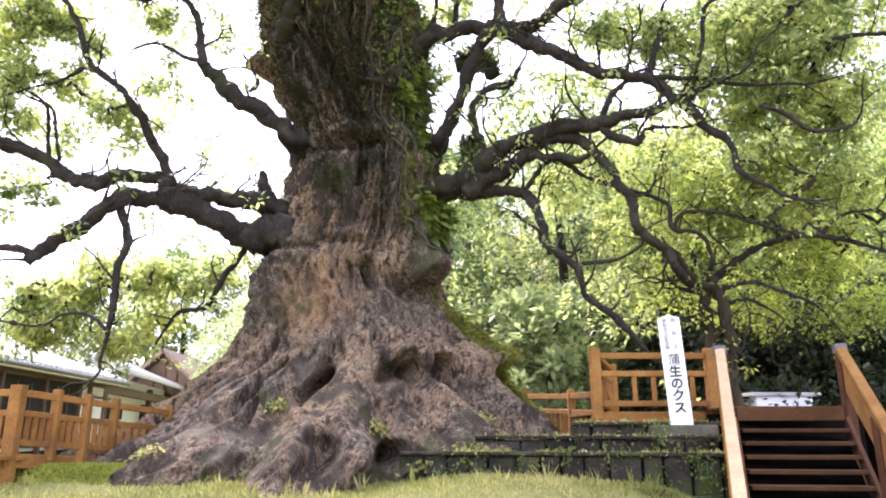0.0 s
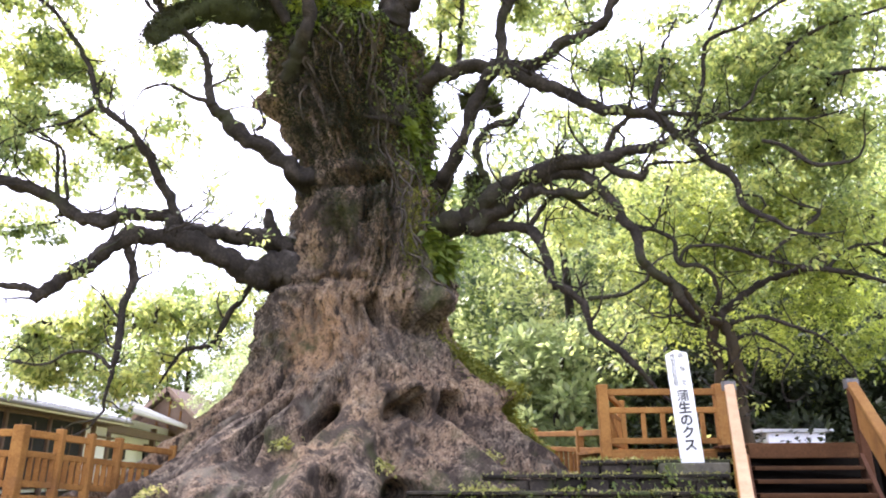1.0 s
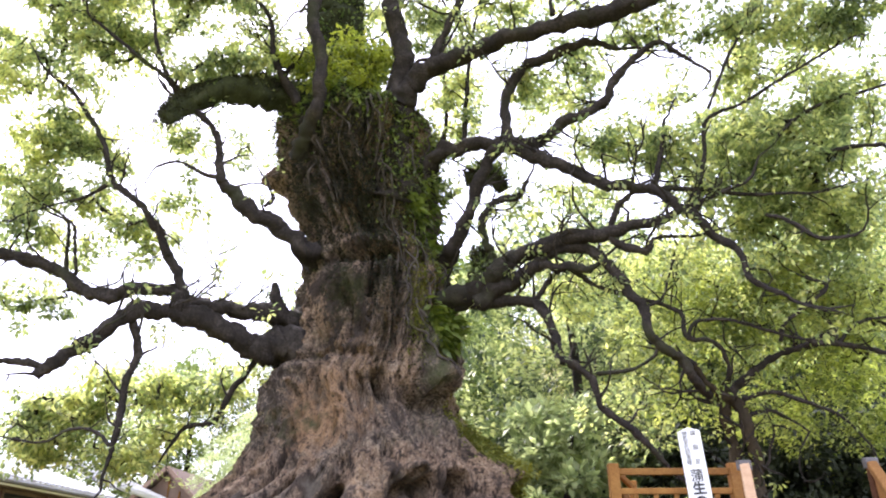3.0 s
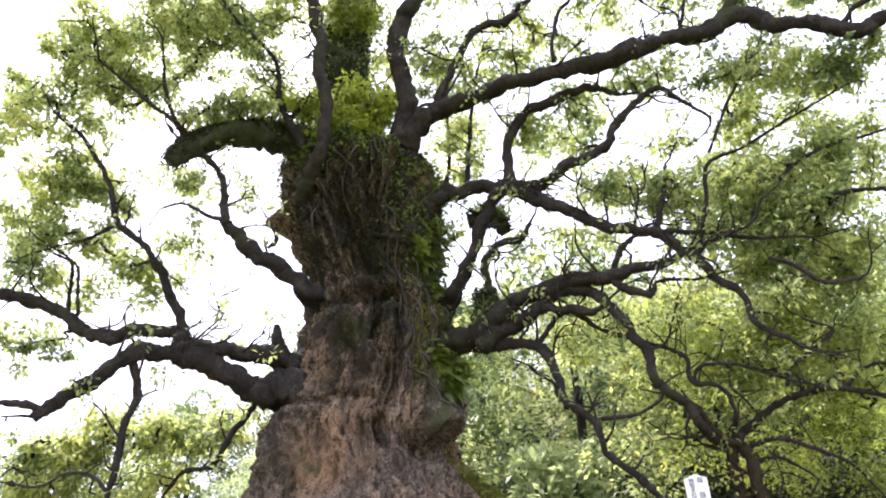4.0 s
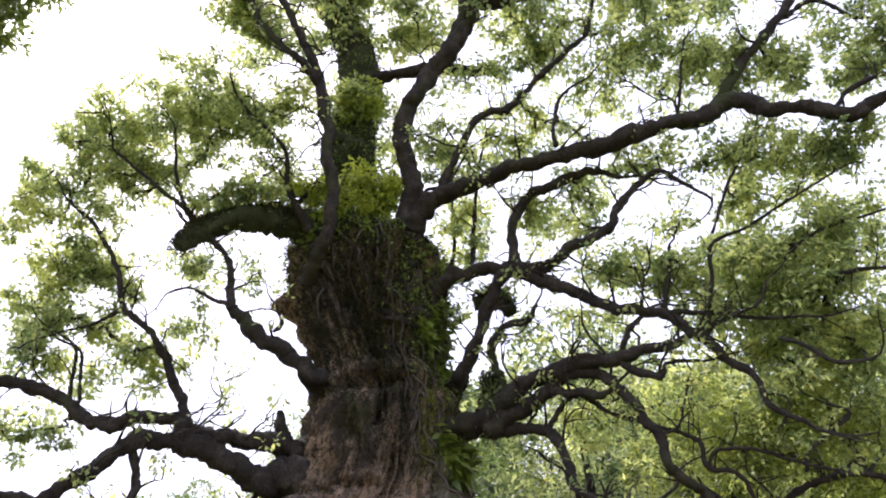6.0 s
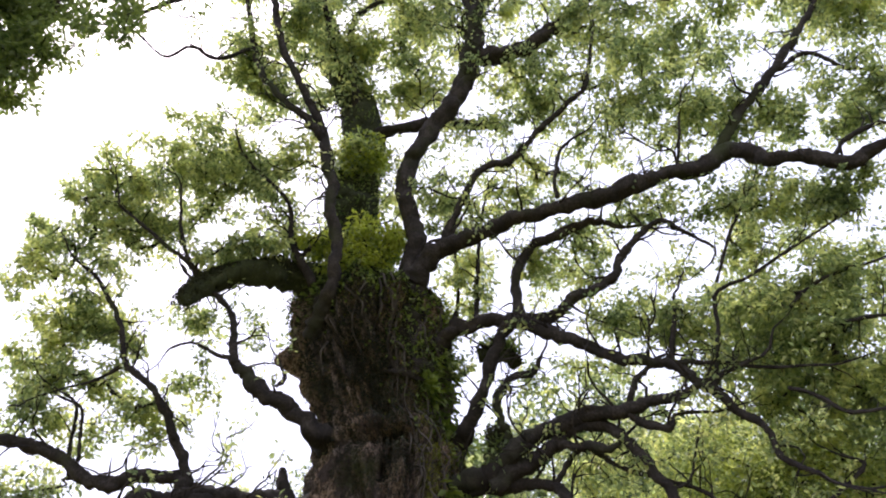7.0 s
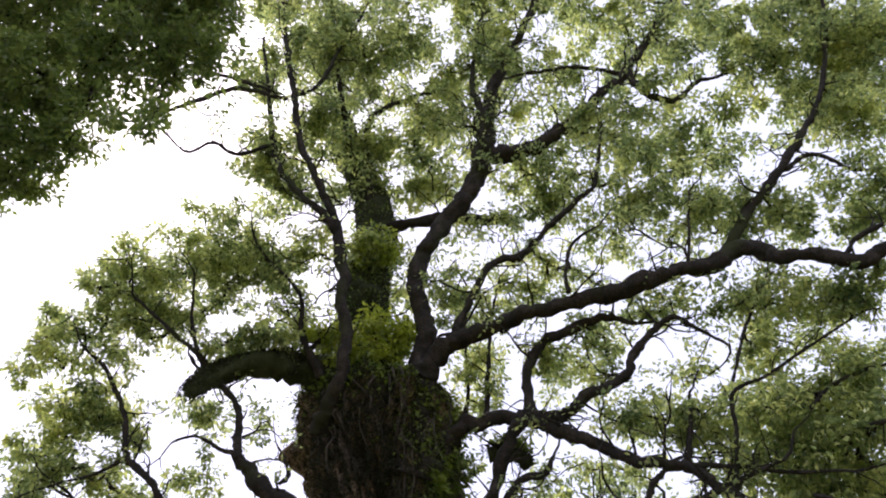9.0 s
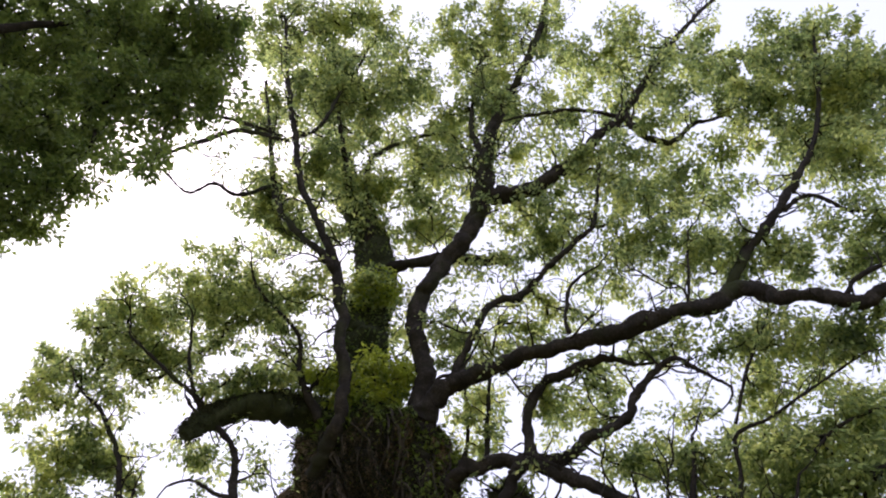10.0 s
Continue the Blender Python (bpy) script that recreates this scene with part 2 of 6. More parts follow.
INK_GREY = surface("faded_paint", ((0.3, (0.09, 0.09, 0.095)), (0.7, (0.18, 0.18, 0.18))), 5, (1, 1, 1), 0.6, 0.02, 20)
METAL = surface("grey_metal_cap", ((0.3, (0.05, 0.045, 0.045)), (0.7, (0.13, 0.12, 0.12))), 4, (1, 1, 1), 0.45, 0.1, 30)
# near-black that stands in for the unlit inside of the halls
INTERIOR_SHADE = surface("interior_shade", ((0.3, (0.012, 0.013, 0.015)), (0.7, (0.03, 0.03, 0.032))), 2, (1, 1, 1), 0.9, 0.02, 20)


# building blocks
def mesh_of(name, verts, faces, smooth=False):
    me = bpy.data.meshes.new(name)
    me.from_pydata(verts, [], faces)
    me.validate()
    if smooth:
        me.polygons.foreach_set("use_smooth", [True] * len(me.polygons))
    return me


def part(name, me, material, parent, label="", kind=""):
    """One mesh object under a thing or a part, in world coordinates of a parent at the origin."""
    if isinstance(me, bmesh.types.BMesh):
        bm, me = me, bpy.data.meshes.new(name)
        bm.to_mesh(me)
        bm.free()
    if not me.materials:
        me.materials.append(material)
    ob = new(name, me)
    ob.parent = parent
    return tagged(ob, label, kind=kind)


def thing(name, label, category, group="", kind=""):
    return tagged(new(name), label, category, group, kind)


def bar(p0, p1, w, h, bevel=0.008, up=(0, 0, 1)):
    """A bevelled timber from p0 to p1, w wide and h high."""
    p0, p1 = Vector(p0), Vector(p1)
    d = (p1 - p0).normalized()
    side = d.cross(Vector(up))
    side = Vector((1, 0, 0)) if side.length < 0.01 else side.normalized()
    top = side.cross(d).normalized()
    bm = bmesh.new()
    bmesh.ops.create_cube(bm, size=1)
    m = Matrix((side * w, d * (p1 - p0).length, top * h)).transposed().to_4x4()
    m.translation = (p0 + p1) / 2
    bmesh.ops.transform(bm, matrix=m, verts=bm.verts)
    if bevel:
        bmesh.ops.bevel(bm, geom=bm.edges[:], offset=bevel, segments=1, affect="EDGES")
    return bm


def smoothstep(a, b, x):
    s = np.clip((x - a) / (b - a), 0, 1)
    return s * s * (3 - 2 * s)


def smooth(pts, per=6):
    """Catmull-Rom through rows of numbers."""
    p = np.array(pts, float)
    q = np.vstack([2 * p[0] - p[1], p, 2 * p[-1] - p[-2]])
    rows = []
    for i in range(1, len(q) - 2):
        a, b, c, d = q[i - 1], q[i], q[i + 1], q[i + 2]
        for s in np.linspace(0, 1, per, endpoint=False):
            rows.append(0.5 * (2 * b + (c - a) * s + (2 * a - 5 * b + 4 * c - d) * s ** 2 + (3 * b - a - 3 * c + d) * s ** 3))
    rows.append(q[-2])
    return np.array(rows)


def tube(rows, sides=10, rough=0.12):
    """A knotty tube along rows of x, y, z, radius: vertices and faces."""
    rows = np.asarray(rows)
    verts, faces = [], []
    prev = None
    for i, (x, y, z, r) in enumerate(rows):
        d = Vector(rows[min(i + 1, len(rows) - 1)][:3] - rows[max(i - 1, 0)][:3]).normalized()
        n = prev - d * prev.dot(d) if prev else d.orthogonal()
        n = n.normalized()
        prev, b = n, d.cross(n)
        for k in range(sides):
            a = 2 * math.pi * k / sides
            o = n * math.cos(a) + b * math.sin(a)
            c = Vector((x, y, z))
            f = 1 + rough * 2 * noise.noise((c + o * max(r, 0.02) * 2) * (1.3 + 0.12 / max(r, 0.03)))
            f += rough * 1.2 * noise.noise((c + o * r) * (1.5 / max(r, 0.05))) + rough * 0.5 * noise.noise((c + o * r) * 9)
            verts.append(c + o * r * f)
    m = len(rows)
    for i in range(m - 1):
        for k in range(sides):
            k2 = (k + 1) % sides
            faces.append((i * sides + k, i * sides + k2, (i + 1) * sides + k2, (i + 1) * sides + k))
    faces.append(tuple(range(sides))[::-1])
    faces.append(tuple(range((m - 1) * sides, m * sides)))
    return verts, faces


limb_points = {}
SPROUTS = {}


def limb(tree, pts, name):
    rows = smooth(pts, 11)
    big = rows[:, 3].max()
    wob = np.array([noise.noise_vector(Vector(r[:3]) * 1.7) for r in rows]) * np.minimum(rows[:, 3:4] * 0.7, 0.12)
    kink = np.array([noise.noise_vector(Vector(r[:3]) * 4.5) for r in rows]) * np.minimum(rows[:, 3:4] * 0.45, 0.05)
    rows[:, :3] += wob + kink
    rows[:, 3] = np.maximum(rows[:, 3], 0.012)
    if rows[0, 3] > 0.2:
        rows[:, 3] *= 1 + 0.4 * np.exp(-np.arange(len(rows)) / 6)
    v, f = tube(rows, 22 if big > 0.25 else 11 if big > 0.1 else 7, 0.24)
    mossy = name == "mossy_limb"
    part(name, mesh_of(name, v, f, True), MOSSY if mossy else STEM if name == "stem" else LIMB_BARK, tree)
    limb_points.setdefault(tree.name, []).append(rows)
    if mossy:
        m = int(260 * len(rows) * max(0.2, big))
        at = leaf_rng.integers(0, len(rows), m)
        side = leaf_rng.normal(0, 1, (m, 3)) * (1, 1, 0.7) + (0, 0, 0.7)
        side /= np.linalg.norm(side, axis=1)[:, None]
        skin_at = rows[at, :3] + side * rows[at, 3:4] * leaf_rng.uniform(0.95, 1.15, (m, 1))
        part("dark_moss", leaf_mesh("dark_moss", skin_at, side, 0.07, leaf_rng, 0.3, 0.5), MOSS_AND_SHADE, tree, kind="stuff")
        keep = np.array([side[k, 2] > 0.35 and noise.noise(Vector(rows[at[k], :3]) * 1.6) > (0.22 if big > 0.5 else 0.0) for k in range(m)])
        high = rows[at, :3] + side * rows[at, 3:4] * leaf_rng.uniform(1.0, 1.7, (m, 1))
        part("fern", leaf_mesh("fern", high[keep], side[keep], 0.12, leaf_rng, 0.5, 0.5), LEAF_DARK, tree, kind="stuff")


def leaf_mesh(name, centres, outs, size, rng, droop=0.5, slim=0.5):
    """Folded leaves at the centres, tips pointing along outs with droop."""
    n = len(centres)
    d = outs + rng.normal(0, 0.55, (n, 3))
    d[:, 2] -= droop
    d /= np.linalg.norm(d, axis=1)[:, None] + 1e-9
    up = rng.normal(0, 0.45, (n, 3)) + (0, 0, 1)
    s = np.cross(d, up)
    s /= np.linalg.norm(s, axis=1)[:, None] + 1e-9
    nn = np.cross(s, d)
    L = size * rng.uniform(0.65, 1.3, (n, 1))
    wd = L * slim * 0.5
    v = np.empty((n, 4, 3))
    v[:, 0] = centres
    v[:, 1] = centres + d * L * 0.45 + s * wd + nn * wd * 0.35
    v[:, 2] = centres + d * L
    v[:, 3] = centres + d * L * 0.45 - s * wd + nn * wd * 0.35
    me = bpy.data.meshes.new(name)
    me.vertices.add(n * 4)
    me.vertices.foreach_set("co", v.astype(np.float32).ravel())
    base = (np.arange(n) * 4)[:, None]
    tri = np.hstack([base, base + 1, base + 2, base, base + 2, base + 3]).ravel()
    me.loops.add(n * 6)
    me.loops.foreach_set("vertex_index", tri.astype(np.int32))
    me.polygons.add(n * 2)
    me.polygons.foreach_set("loop_start", np.arange(0, n * 6, 3, dtype=np.int32))
    me.update(calc_edges=True)
    return me


leaf_rng = np.random.default_rng(7)


def clumps(centre, radii, n, per=58, flat=0.6, clump=0.27):
    """Leaf places in clumps scattered through an ellipsoid: places, ways out and the clumps' centres."""
    k = max(2, n // per)
    u = leaf_rng.normal(0, 1, (k, 3))
    u /= np.linalg.norm(u, axis=1)[:, None]
    u *= leaf_rng.uniform(0.1, 1.2, (k, 1)) ** 0.6
    c = np.array(centre) + u * np.array(radii)
    which = leaf_rng.integers(0, k, n)
    rad = clump * leaf_rng.uniform(0.45, 1.55, k)[which][:, None]
    o = leaf_rng.normal(0, 1, (n, 3))
    o *= leaf_rng.uniform(0.1, 1, (n, 1)) ** 0.45 / np.linalg.norm(o, axis=1)[:, None]
    o *= (1, 1, flat)
    return c[which] + o * rad, o, c


def foliage(tree, centre, radii, n, pads=False):
    look_of = LEAVES[tree.name]
    high = smoothstep(14.0, 21.0, centre[2]) if tree is great_tree else 0.0
    p, o, c = clumps(centre, radii, n, int(70 + 45 * high), 0.6, 0.28 + 0.13 * high)
    if pads:
        n = int(n * 1.5)
        k = max(2, n // 210)
        u = leaf_rng.normal(0, 1, (k, 3))
        u *= leaf_rng.uniform(0.2, 1.1, (k, 1)) ** 0.6 / np.linalg.norm(u, axis=1)[:, None]
        c = np.array(centre) + u * np.array(radii)
        which = leaf_rng.integers(0, k, n)
        o = leaf_rng.normal(0, 1, (n, 3))
        o[:, 2] = np.abs(o[:, 2]) - 0.3
        o /= np.linalg.norm(o, axis=1)[:, None]
        size = leaf_rng.uniform(0.4, 0.85, k)[which][:, None]
        ripple = 1 + 0.15 * np.sin(o[:, :1] * 7 + which[:, None]) + leaf_rng.normal(0, 0.1, (n, 1))
        p = c[which] + o * size * ripple * (1, 1, 0.6)
    part("foliage", leaf_mesh("foliage", p, o, look_of[1] * (1 + 0.3 * high), leaf_rng, 0.5 + 0.3 * high), look_of[0], tree, kind="stuff")
    SPROUTS.setdefault(tree.name, []).append(c)


def twigs(tree, longest=1.6):
    """Branching twigs: every clump hangs on the nearest limb or on a clump that is already carried, thicker where they carry more."""
    pts = np.vstack(limb_points[tree.name])
    ends = np.vstack(SPROUTS[tree.name])
    n = len(ends)
    best, root = np.empty(n), np.empty((n, 3))
    for k in range(n):
        d = np.linalg.norm(pts[:, :3] - ends[k], axis=1)
        i = int(d.argmin())
        best[k], root[k] = d[i] * 1.15, pts[i, :3]
    owner, done, order = np.full(n, -1), np.zeros(n, bool), []
    for _ in range(n):
        k = int(np.where(done, 1e9, best).argmin())
        done[k] = True
        order.append(k)
        d = np.linalg.norm(ends - ends[k], axis=1) + 0.06
        near = (~done) & (d < best)
        best[near], owner[near] = d[near], k
    load = np.ones(n)
    for k in reversed(order):
        if owner[k] >= 0:
            load[owner[k]] += load[k]
    v, f = [], []
    for k in order:
        a = ends[owner[k]] if owner[k] >= 0 else root[k]
        e = ends[k]
        span = np.linalg.norm(e - a)
        if span > longest * (1 if owner[k] >= 0 else 1.5):
            continue
        r = min(0.05, 0.009 * load[k] ** 0.42)
        bend = leaf_rng.normal(0, 0.11 if span < 0.8 else 0.17, (2, 3)) * span
        rows = ([(*a, r * 1.15), (*(a * 0.66 + e * 0.34 + bend[0]), r), (*(a * 0.33 + e * 0.67 + bend[1]), r * 0.9), (*e, r * 0.75)])
        tv, tf = tube(rows, 3, 0.0)
        f += [tuple(x + len(v) for x in q) for q in tf]
        v += tv
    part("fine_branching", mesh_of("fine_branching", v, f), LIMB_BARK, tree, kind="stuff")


def branchlets(tree, leafy_share=0.22):
    """Crooked side branches and twigs along all limbs, some with a tuft of leaves at the tip."""
    v, f, tips = [], [], []

    def grow(a, d, length, r, depth):
        rows, p, d = [(*a, r)], np.array(a), d / np.linalg.norm(d)
        steps = max(3, int(length / 0.16))
        for k in range(steps):
            d = d + leaf_rng.normal(0, 0.3, 3) + (0, 0, 0.05)
            d /= np.linalg.norm(d)
            p = p + d * length / steps
            rows.append((*p, r * (1 - 0.75 * (k + 1) / steps)))
            if depth and leaf_rng.random() < 0.3:
                side = d + leaf_rng.normal(0, 0.8, 3)
                grow(p, side, length * leaf_rng.uniform(0.3, 0.65), r * 0.6, depth - 1)
        tv, tf = tube(rows, 5, 0.1)
        f.extend(tuple(x + len(v) for x in q) for q in tf)
        v.extend(tv)
        tips.append(p)

    for rows in list(limb_points[tree.name]):
        step = np.linalg.norm(np.diff(rows[:, :3], axis=0), axis=1)
        s = np.concatenate([[0], np.cumsum(step)])
        at = leaf_rng.uniform(0.4, 0.9)
        while at < s[-1]:
            i = int(np.searchsorted(s, at))
            x, y, z, r = rows[min(i, len(rows) - 1)]
            hard = max(0.0, abs(x + 2.0) - 1.9) + max(0.0, z - 12.5)
            if hard > 0 and r < 0.45 and leaf_rng.random() > 2.5 * (r - 0.08):
                d = leaf_rng.normal(0, 0.7, 3) + (0, -0.1, 0.55)
                grow((x, y, z), d, leaf_rng.uniform(0.5, 1.7) * (0.6 + min(r, 0.2) * 2.5), min(0.034, max(0.011, r * 0.4)), 3 if 0.04 < r < 0.15 else 2)
            at += leaf_rng.uniform(0.2, 0.6)
        end = rows[-1]
        if end[3] < 0.06:
            grow(end[:3], rows[-1, :3] - rows[-4, :3], 1.1, max(0.01, end[3]), 2)
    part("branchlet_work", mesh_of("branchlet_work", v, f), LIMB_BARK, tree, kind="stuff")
    tips = np.array(tips)
    tips = tips[leaf_rng.random(len(tips)) < leafy_share]
    which = np.repeat(np.arange(len(tips)), 16)
    o = leaf_rng.normal(0, 0.5, (len(which), 3)) * (1, 1, 0.7)
    part("foliage", leaf_mesh("foliage", tips[which] + o * 0.22, o, LEAVES[tree.name][1], leaf_rng), LEAVES[tree.name][0], tree, kind="stuff")


# ground
def ground_z(x, y):
    """Lawn rising from the path to the mound of the tree, and the wooded hill behind."""
    x, y = np.asarray(x, float), np.asarray(y, float)
    z = 0.78 * smoothstep(3.0, 10.4, y) * smoothstep(-40, -12, x)
    z = z + 0.3 * np.exp(-(((x + 5) / 1.6) ** 2 + ((y - 11.3) / 0.9) ** 2))
    z = z + 0.12 * smoothstep(8.6, 9.6, y) * smoothstep(-1.5, 0.5, x) * (1 - smoothstep(2.6, 3.4, x)) * (1 - smoothstep(11, 12, y))
    z = z - 0.45 * smoothstep(3.0, 3.8, x) * smoothstep(4, 8, y) * (1 - smoothstep(10, 13, y))
    hill = smoothstep(19, 75, y + 0.35 * x) * 20 * smoothstep(-22, 26, x + 0.25 * y)
    far = 16 * smoothstep(50, 110, y) * smoothstep(200, 110, y)
    return z + hill + far * smoothstep(30, -10, x) * 0.35 + 0.04 * np.sin(x * 1.7) * np.cos(y * 1.3)


axis_u = np.sinh(np.linspace(-5.2, 5.2, 171)) / np.sinh(5.2)
gx, gy = np.meshgrid(axis_u * 1800, 8 + axis_u * 1800)
gz = ground_z(gx, gy)
gn = len(axis_u)
g_faces = [(r * gn + c, r * gn + c + 1, (r + 1) * gn + c + 1, (r + 1) * gn + c) for r in range(gn - 1) for c in range(gn - 1)]
g_me = mesh_of("ground", np.stack([gx, gy, gz], -1).reshape(-1, 3).tolist(), g_faces, True)
g_me.materials.append(TURF)
tagged(new("ground", g_me), "rough green lawn rising towards the old tree", "ground", kind="structure")


def gz1(x, y):
    return float(ground_z(x, y))


# the great tree
great_tree = thing("camphor_tree", "huge ancient camphor tree with gnarled brown trunk and mossy limbs", "tree")
small_tree = thing("slender_tree", "slender two-stemmed tree with bright green leaves behind the deck", "tree")
near_tree = thing("shade_tree", "dense dark-leaved tree overhanging the path", "tree")
LEAVES = {great_tree.name: (LEAF, 0.132), small_tree.name: (LEAF_BRIGHT, 0.112), near_tree.name: (LEAF_DARK, 0.14)}

TRUNK = ((0.3, -2.3, 5.25), (0.82, -2.2, 4.65), (1.18, -1.93, 4.41), (1.58, -2.04, 3.81), (2.02, -2.1, 3.33), (2.6, -1.88, 2.82), (3.19, -1.77, 2.39), (3.67, -1.78, 2.06), (4.2, -1.87, 1.83), (4.64, -1.99, 1.81), (5.02, -1.89, 1.76), (5.5, -1.74, 1.55), (6.17, -1.74, 1.54), (7.24, -1.69, 1.46), (7.9, -1.8, 1.18), (8.54, -1.98, 1.37), (9.14, -2.1, 1.54), (9.76, -2.26, 1.59), (10.4, -2.27, 1.78), (10.9, -2.32, 1.68), (11.3, -2.42, 1.42), (11.7, -2.5, 1.02), (12, -2.5, 0.7), (12.2, -2.5, 0.3))
TRUNK_Y = 14.5


# swellings and hollows: angle from the front, height, spread of angle and of height, push in metres
DENTS = ((-0.02, 2.3, 0.05, 0.3, -1.4), (-0.03, 2.8, 0.05, 0.45, -0.4), (0.36, 2.55, 0.08, 0.22, -0.8), (0.5, 2.5, 0.08, 0.28, -0.9), (0.74, 2.5, 0.13, 0.38, -2.0), (0.9, 3.3, 0.06, 0.4, -0.3), (0.28, 1.2, 0.06, 0.22, -1.0), (0.05, 1.2, 0.045, 0.24, -0.6), (0.31, 4.5, 0.09, 0.35, -0.5),
         (-0.52, 2.95, 0.04, 0.55, -1.0), (-0.36, 2.2, 0.036, 0.5, -1.0), (-0.27, 1.75, 0.04, 0.35, -0.8), (0.02, 6.6, 0.09, 0.5, -0.4),
         (0.0, 7.3, 0.8, 0.13, -0.44), (-0.1, 8.7, 0.28, 0.9, -0.4), (-0.3, 5.1, 0.6, 0.1, -0.3), (-0.2, 5.9, 0.05, 0.5, -0.25), (-0.55, 5.45, 0.1, 0.3, -0.2),
         (0.85, 4.72, 0.2, 0.28, 0.8), (0.8, 4.15, 0.3, 0.2, -0.4), (0.7, 5.4, 0.14, 0.4, 0.35), (-1.0, 4.1, 0.3, 0.42, 0.28), (0.0, 7.65, 0.55, 0.2, 0.3), (-0.22, 6.7, 0.14, 0.4, 0.15), (0.42, 2.98, 0.16, 0.1, 0.35),
         (-1.45, 9.75, 0.25, 0.24, 0.62), (1.12, 2.95, 0.15, 0.3, 0.55), (0.6, 2.5, 0.05, 0.5, 0.3), (1.1, 1.7, 0.3, 0.4, 0.3), (0.58, 1.5, 0.1, 0.35, 0.35), (0.17, 1.9, 0.07, 0.7, 0.3), (0.3, 2.0, 0.1, 0.3, 0.25), (-0.18, 1.5, 0.1, 0.7, 0.3), (0.68, 1.9, 0.08, 0.6, 0.35))


from mathutils.bvhtree import BVHTree


def trunk_mesh():
    prof = smooth(TRUNK, 20)
    angles = np.concatenate([np.linspace(-1.75, 1.75, 560, endpoint=False), np.linspace(1.75, 2 * math.pi - 1.75, 50, endpoint=False)])
    nz, na = len(prof), len(angles)
    verts, faces = [], []
    for z, xc, hw in prof:
        low = max(0.0, 1 - (z - 0.3) / 3.6)
        for k in range(na):
            a = angles[k]
            th = (a + math.pi) % (2 * math.pi) - math.pi
            sx, sy = math.sin(th), -math.cos(th)
            q = Vector((sx * 2.2, sy * 2.2, z * 0.45))
            ridge = 1 - abs(noise.noise(q * 1.25 + Vector((0, 0, 3.1)))) * 2
            flute = noise.noise(Vector((sx * 4.2, sy * 4.2, z * 0.22)))
            bend_at = 0.2 * noise.noise(Vector((sx * 2, sy * 2, z * 0.9)))
            column = 1 - 2.2 * abs(noise.noise(Vector((sx * 3.1 + bend_at, sy * 3.1 - bend_at, z * 0.2 + 9))))
            f = 1 + low * (0.14 * ridge - 0.14 + 0.13 * flute + 0.17 * column) + 0.07 * noise.noise(Vector((sx * 3, sy * 3, z * 0.5)))
            r = hw * f
            wth = th + 0.05 * noise.noise(Vector((sx * 5, sy * 5, z * 1.6)))
            wz0 = z + 0.14 * noise.noise(Vector((sx * 6, sy * 6, z * 1.2 + 7)))
            for da, dz, wa, wz, push in DENTS:
                e = ((wth - da) / wa) ** 2 + ((wz0 - dz) / wz) ** 2
                if e < 7:
                    r += push * math.exp(-e * e if push < -0.45 else -e)
            p = Vector((sx * 2.9, sy * 2.9, z * 0.8))
            knot = noise.noise(Vector((p.x * 1.5, p.y * 1.5, z * 0.7)))
            r += 0.6 * knot * abs(knot) + 0.09 * (1 - abs(noise.noise(Vector((p.x * 3.1, p.y * 3.1, z * 0.8)))) * 2.4)
            sag = 0.25 * noise.noise(p * 1.1 + Vector((4, 0, 0)))
            rope = noise.noise(Vector((p.x * 3.0 + sag, p.y * 3.0, z * 0.75 + sag)))
            r += 0.11 * (0.5 - abs(rope) * 2)
            lump = noise.noise(p * 2.3 + Vector((0, 7, 0)))
            r += 0.3 * lump * abs(lump) + 0.12 * (0.4 - abs(noise.noise(p * 3.6 + Vector((sag * 2, 0, 5)))) * 1.6)
            r += 0.06 * (0.4 - abs(noise.noise(Vector((p.x * 7, p.y * 7, z * 3.2 + 3)))) * 1.8)
            streak = noise.noise(Vector((p.x * 8, p.y * 8, z * 2.6)))
            r += 0.04 * (1 - 2.4 * abs(streak)) + 0.035 * noise.noise(p * 9) + 0.03 * noise.noise(Vector((p.x * 19, p.y * 19, z * 9)))
            verts.append((xc + sx * r, TRUNK_Y + sy * r * 0.94, z))
    for i in range(nz - 1):
        for k in range(na):
            k2 = (k + 1) % na
            faces.append((i * na + k, i * na + k2, (i + 1) * na + k2, (i + 1) * na + k))
    faces.append(tuple(range((nz - 1) * na, nz * na)))
    return mesh_of("trunk", verts, faces, True)


trunk_skin = trunk_mesh()
part("trunk", trunk_skin, BARK, great_tree, "massive fluted trunk with hollows and burls")
skin = BVHTree.FromPolygons([v.co.copy() for v in trunk_skin.vertices], [tuple(p.vertices) for p in trunk_skin.polygons])


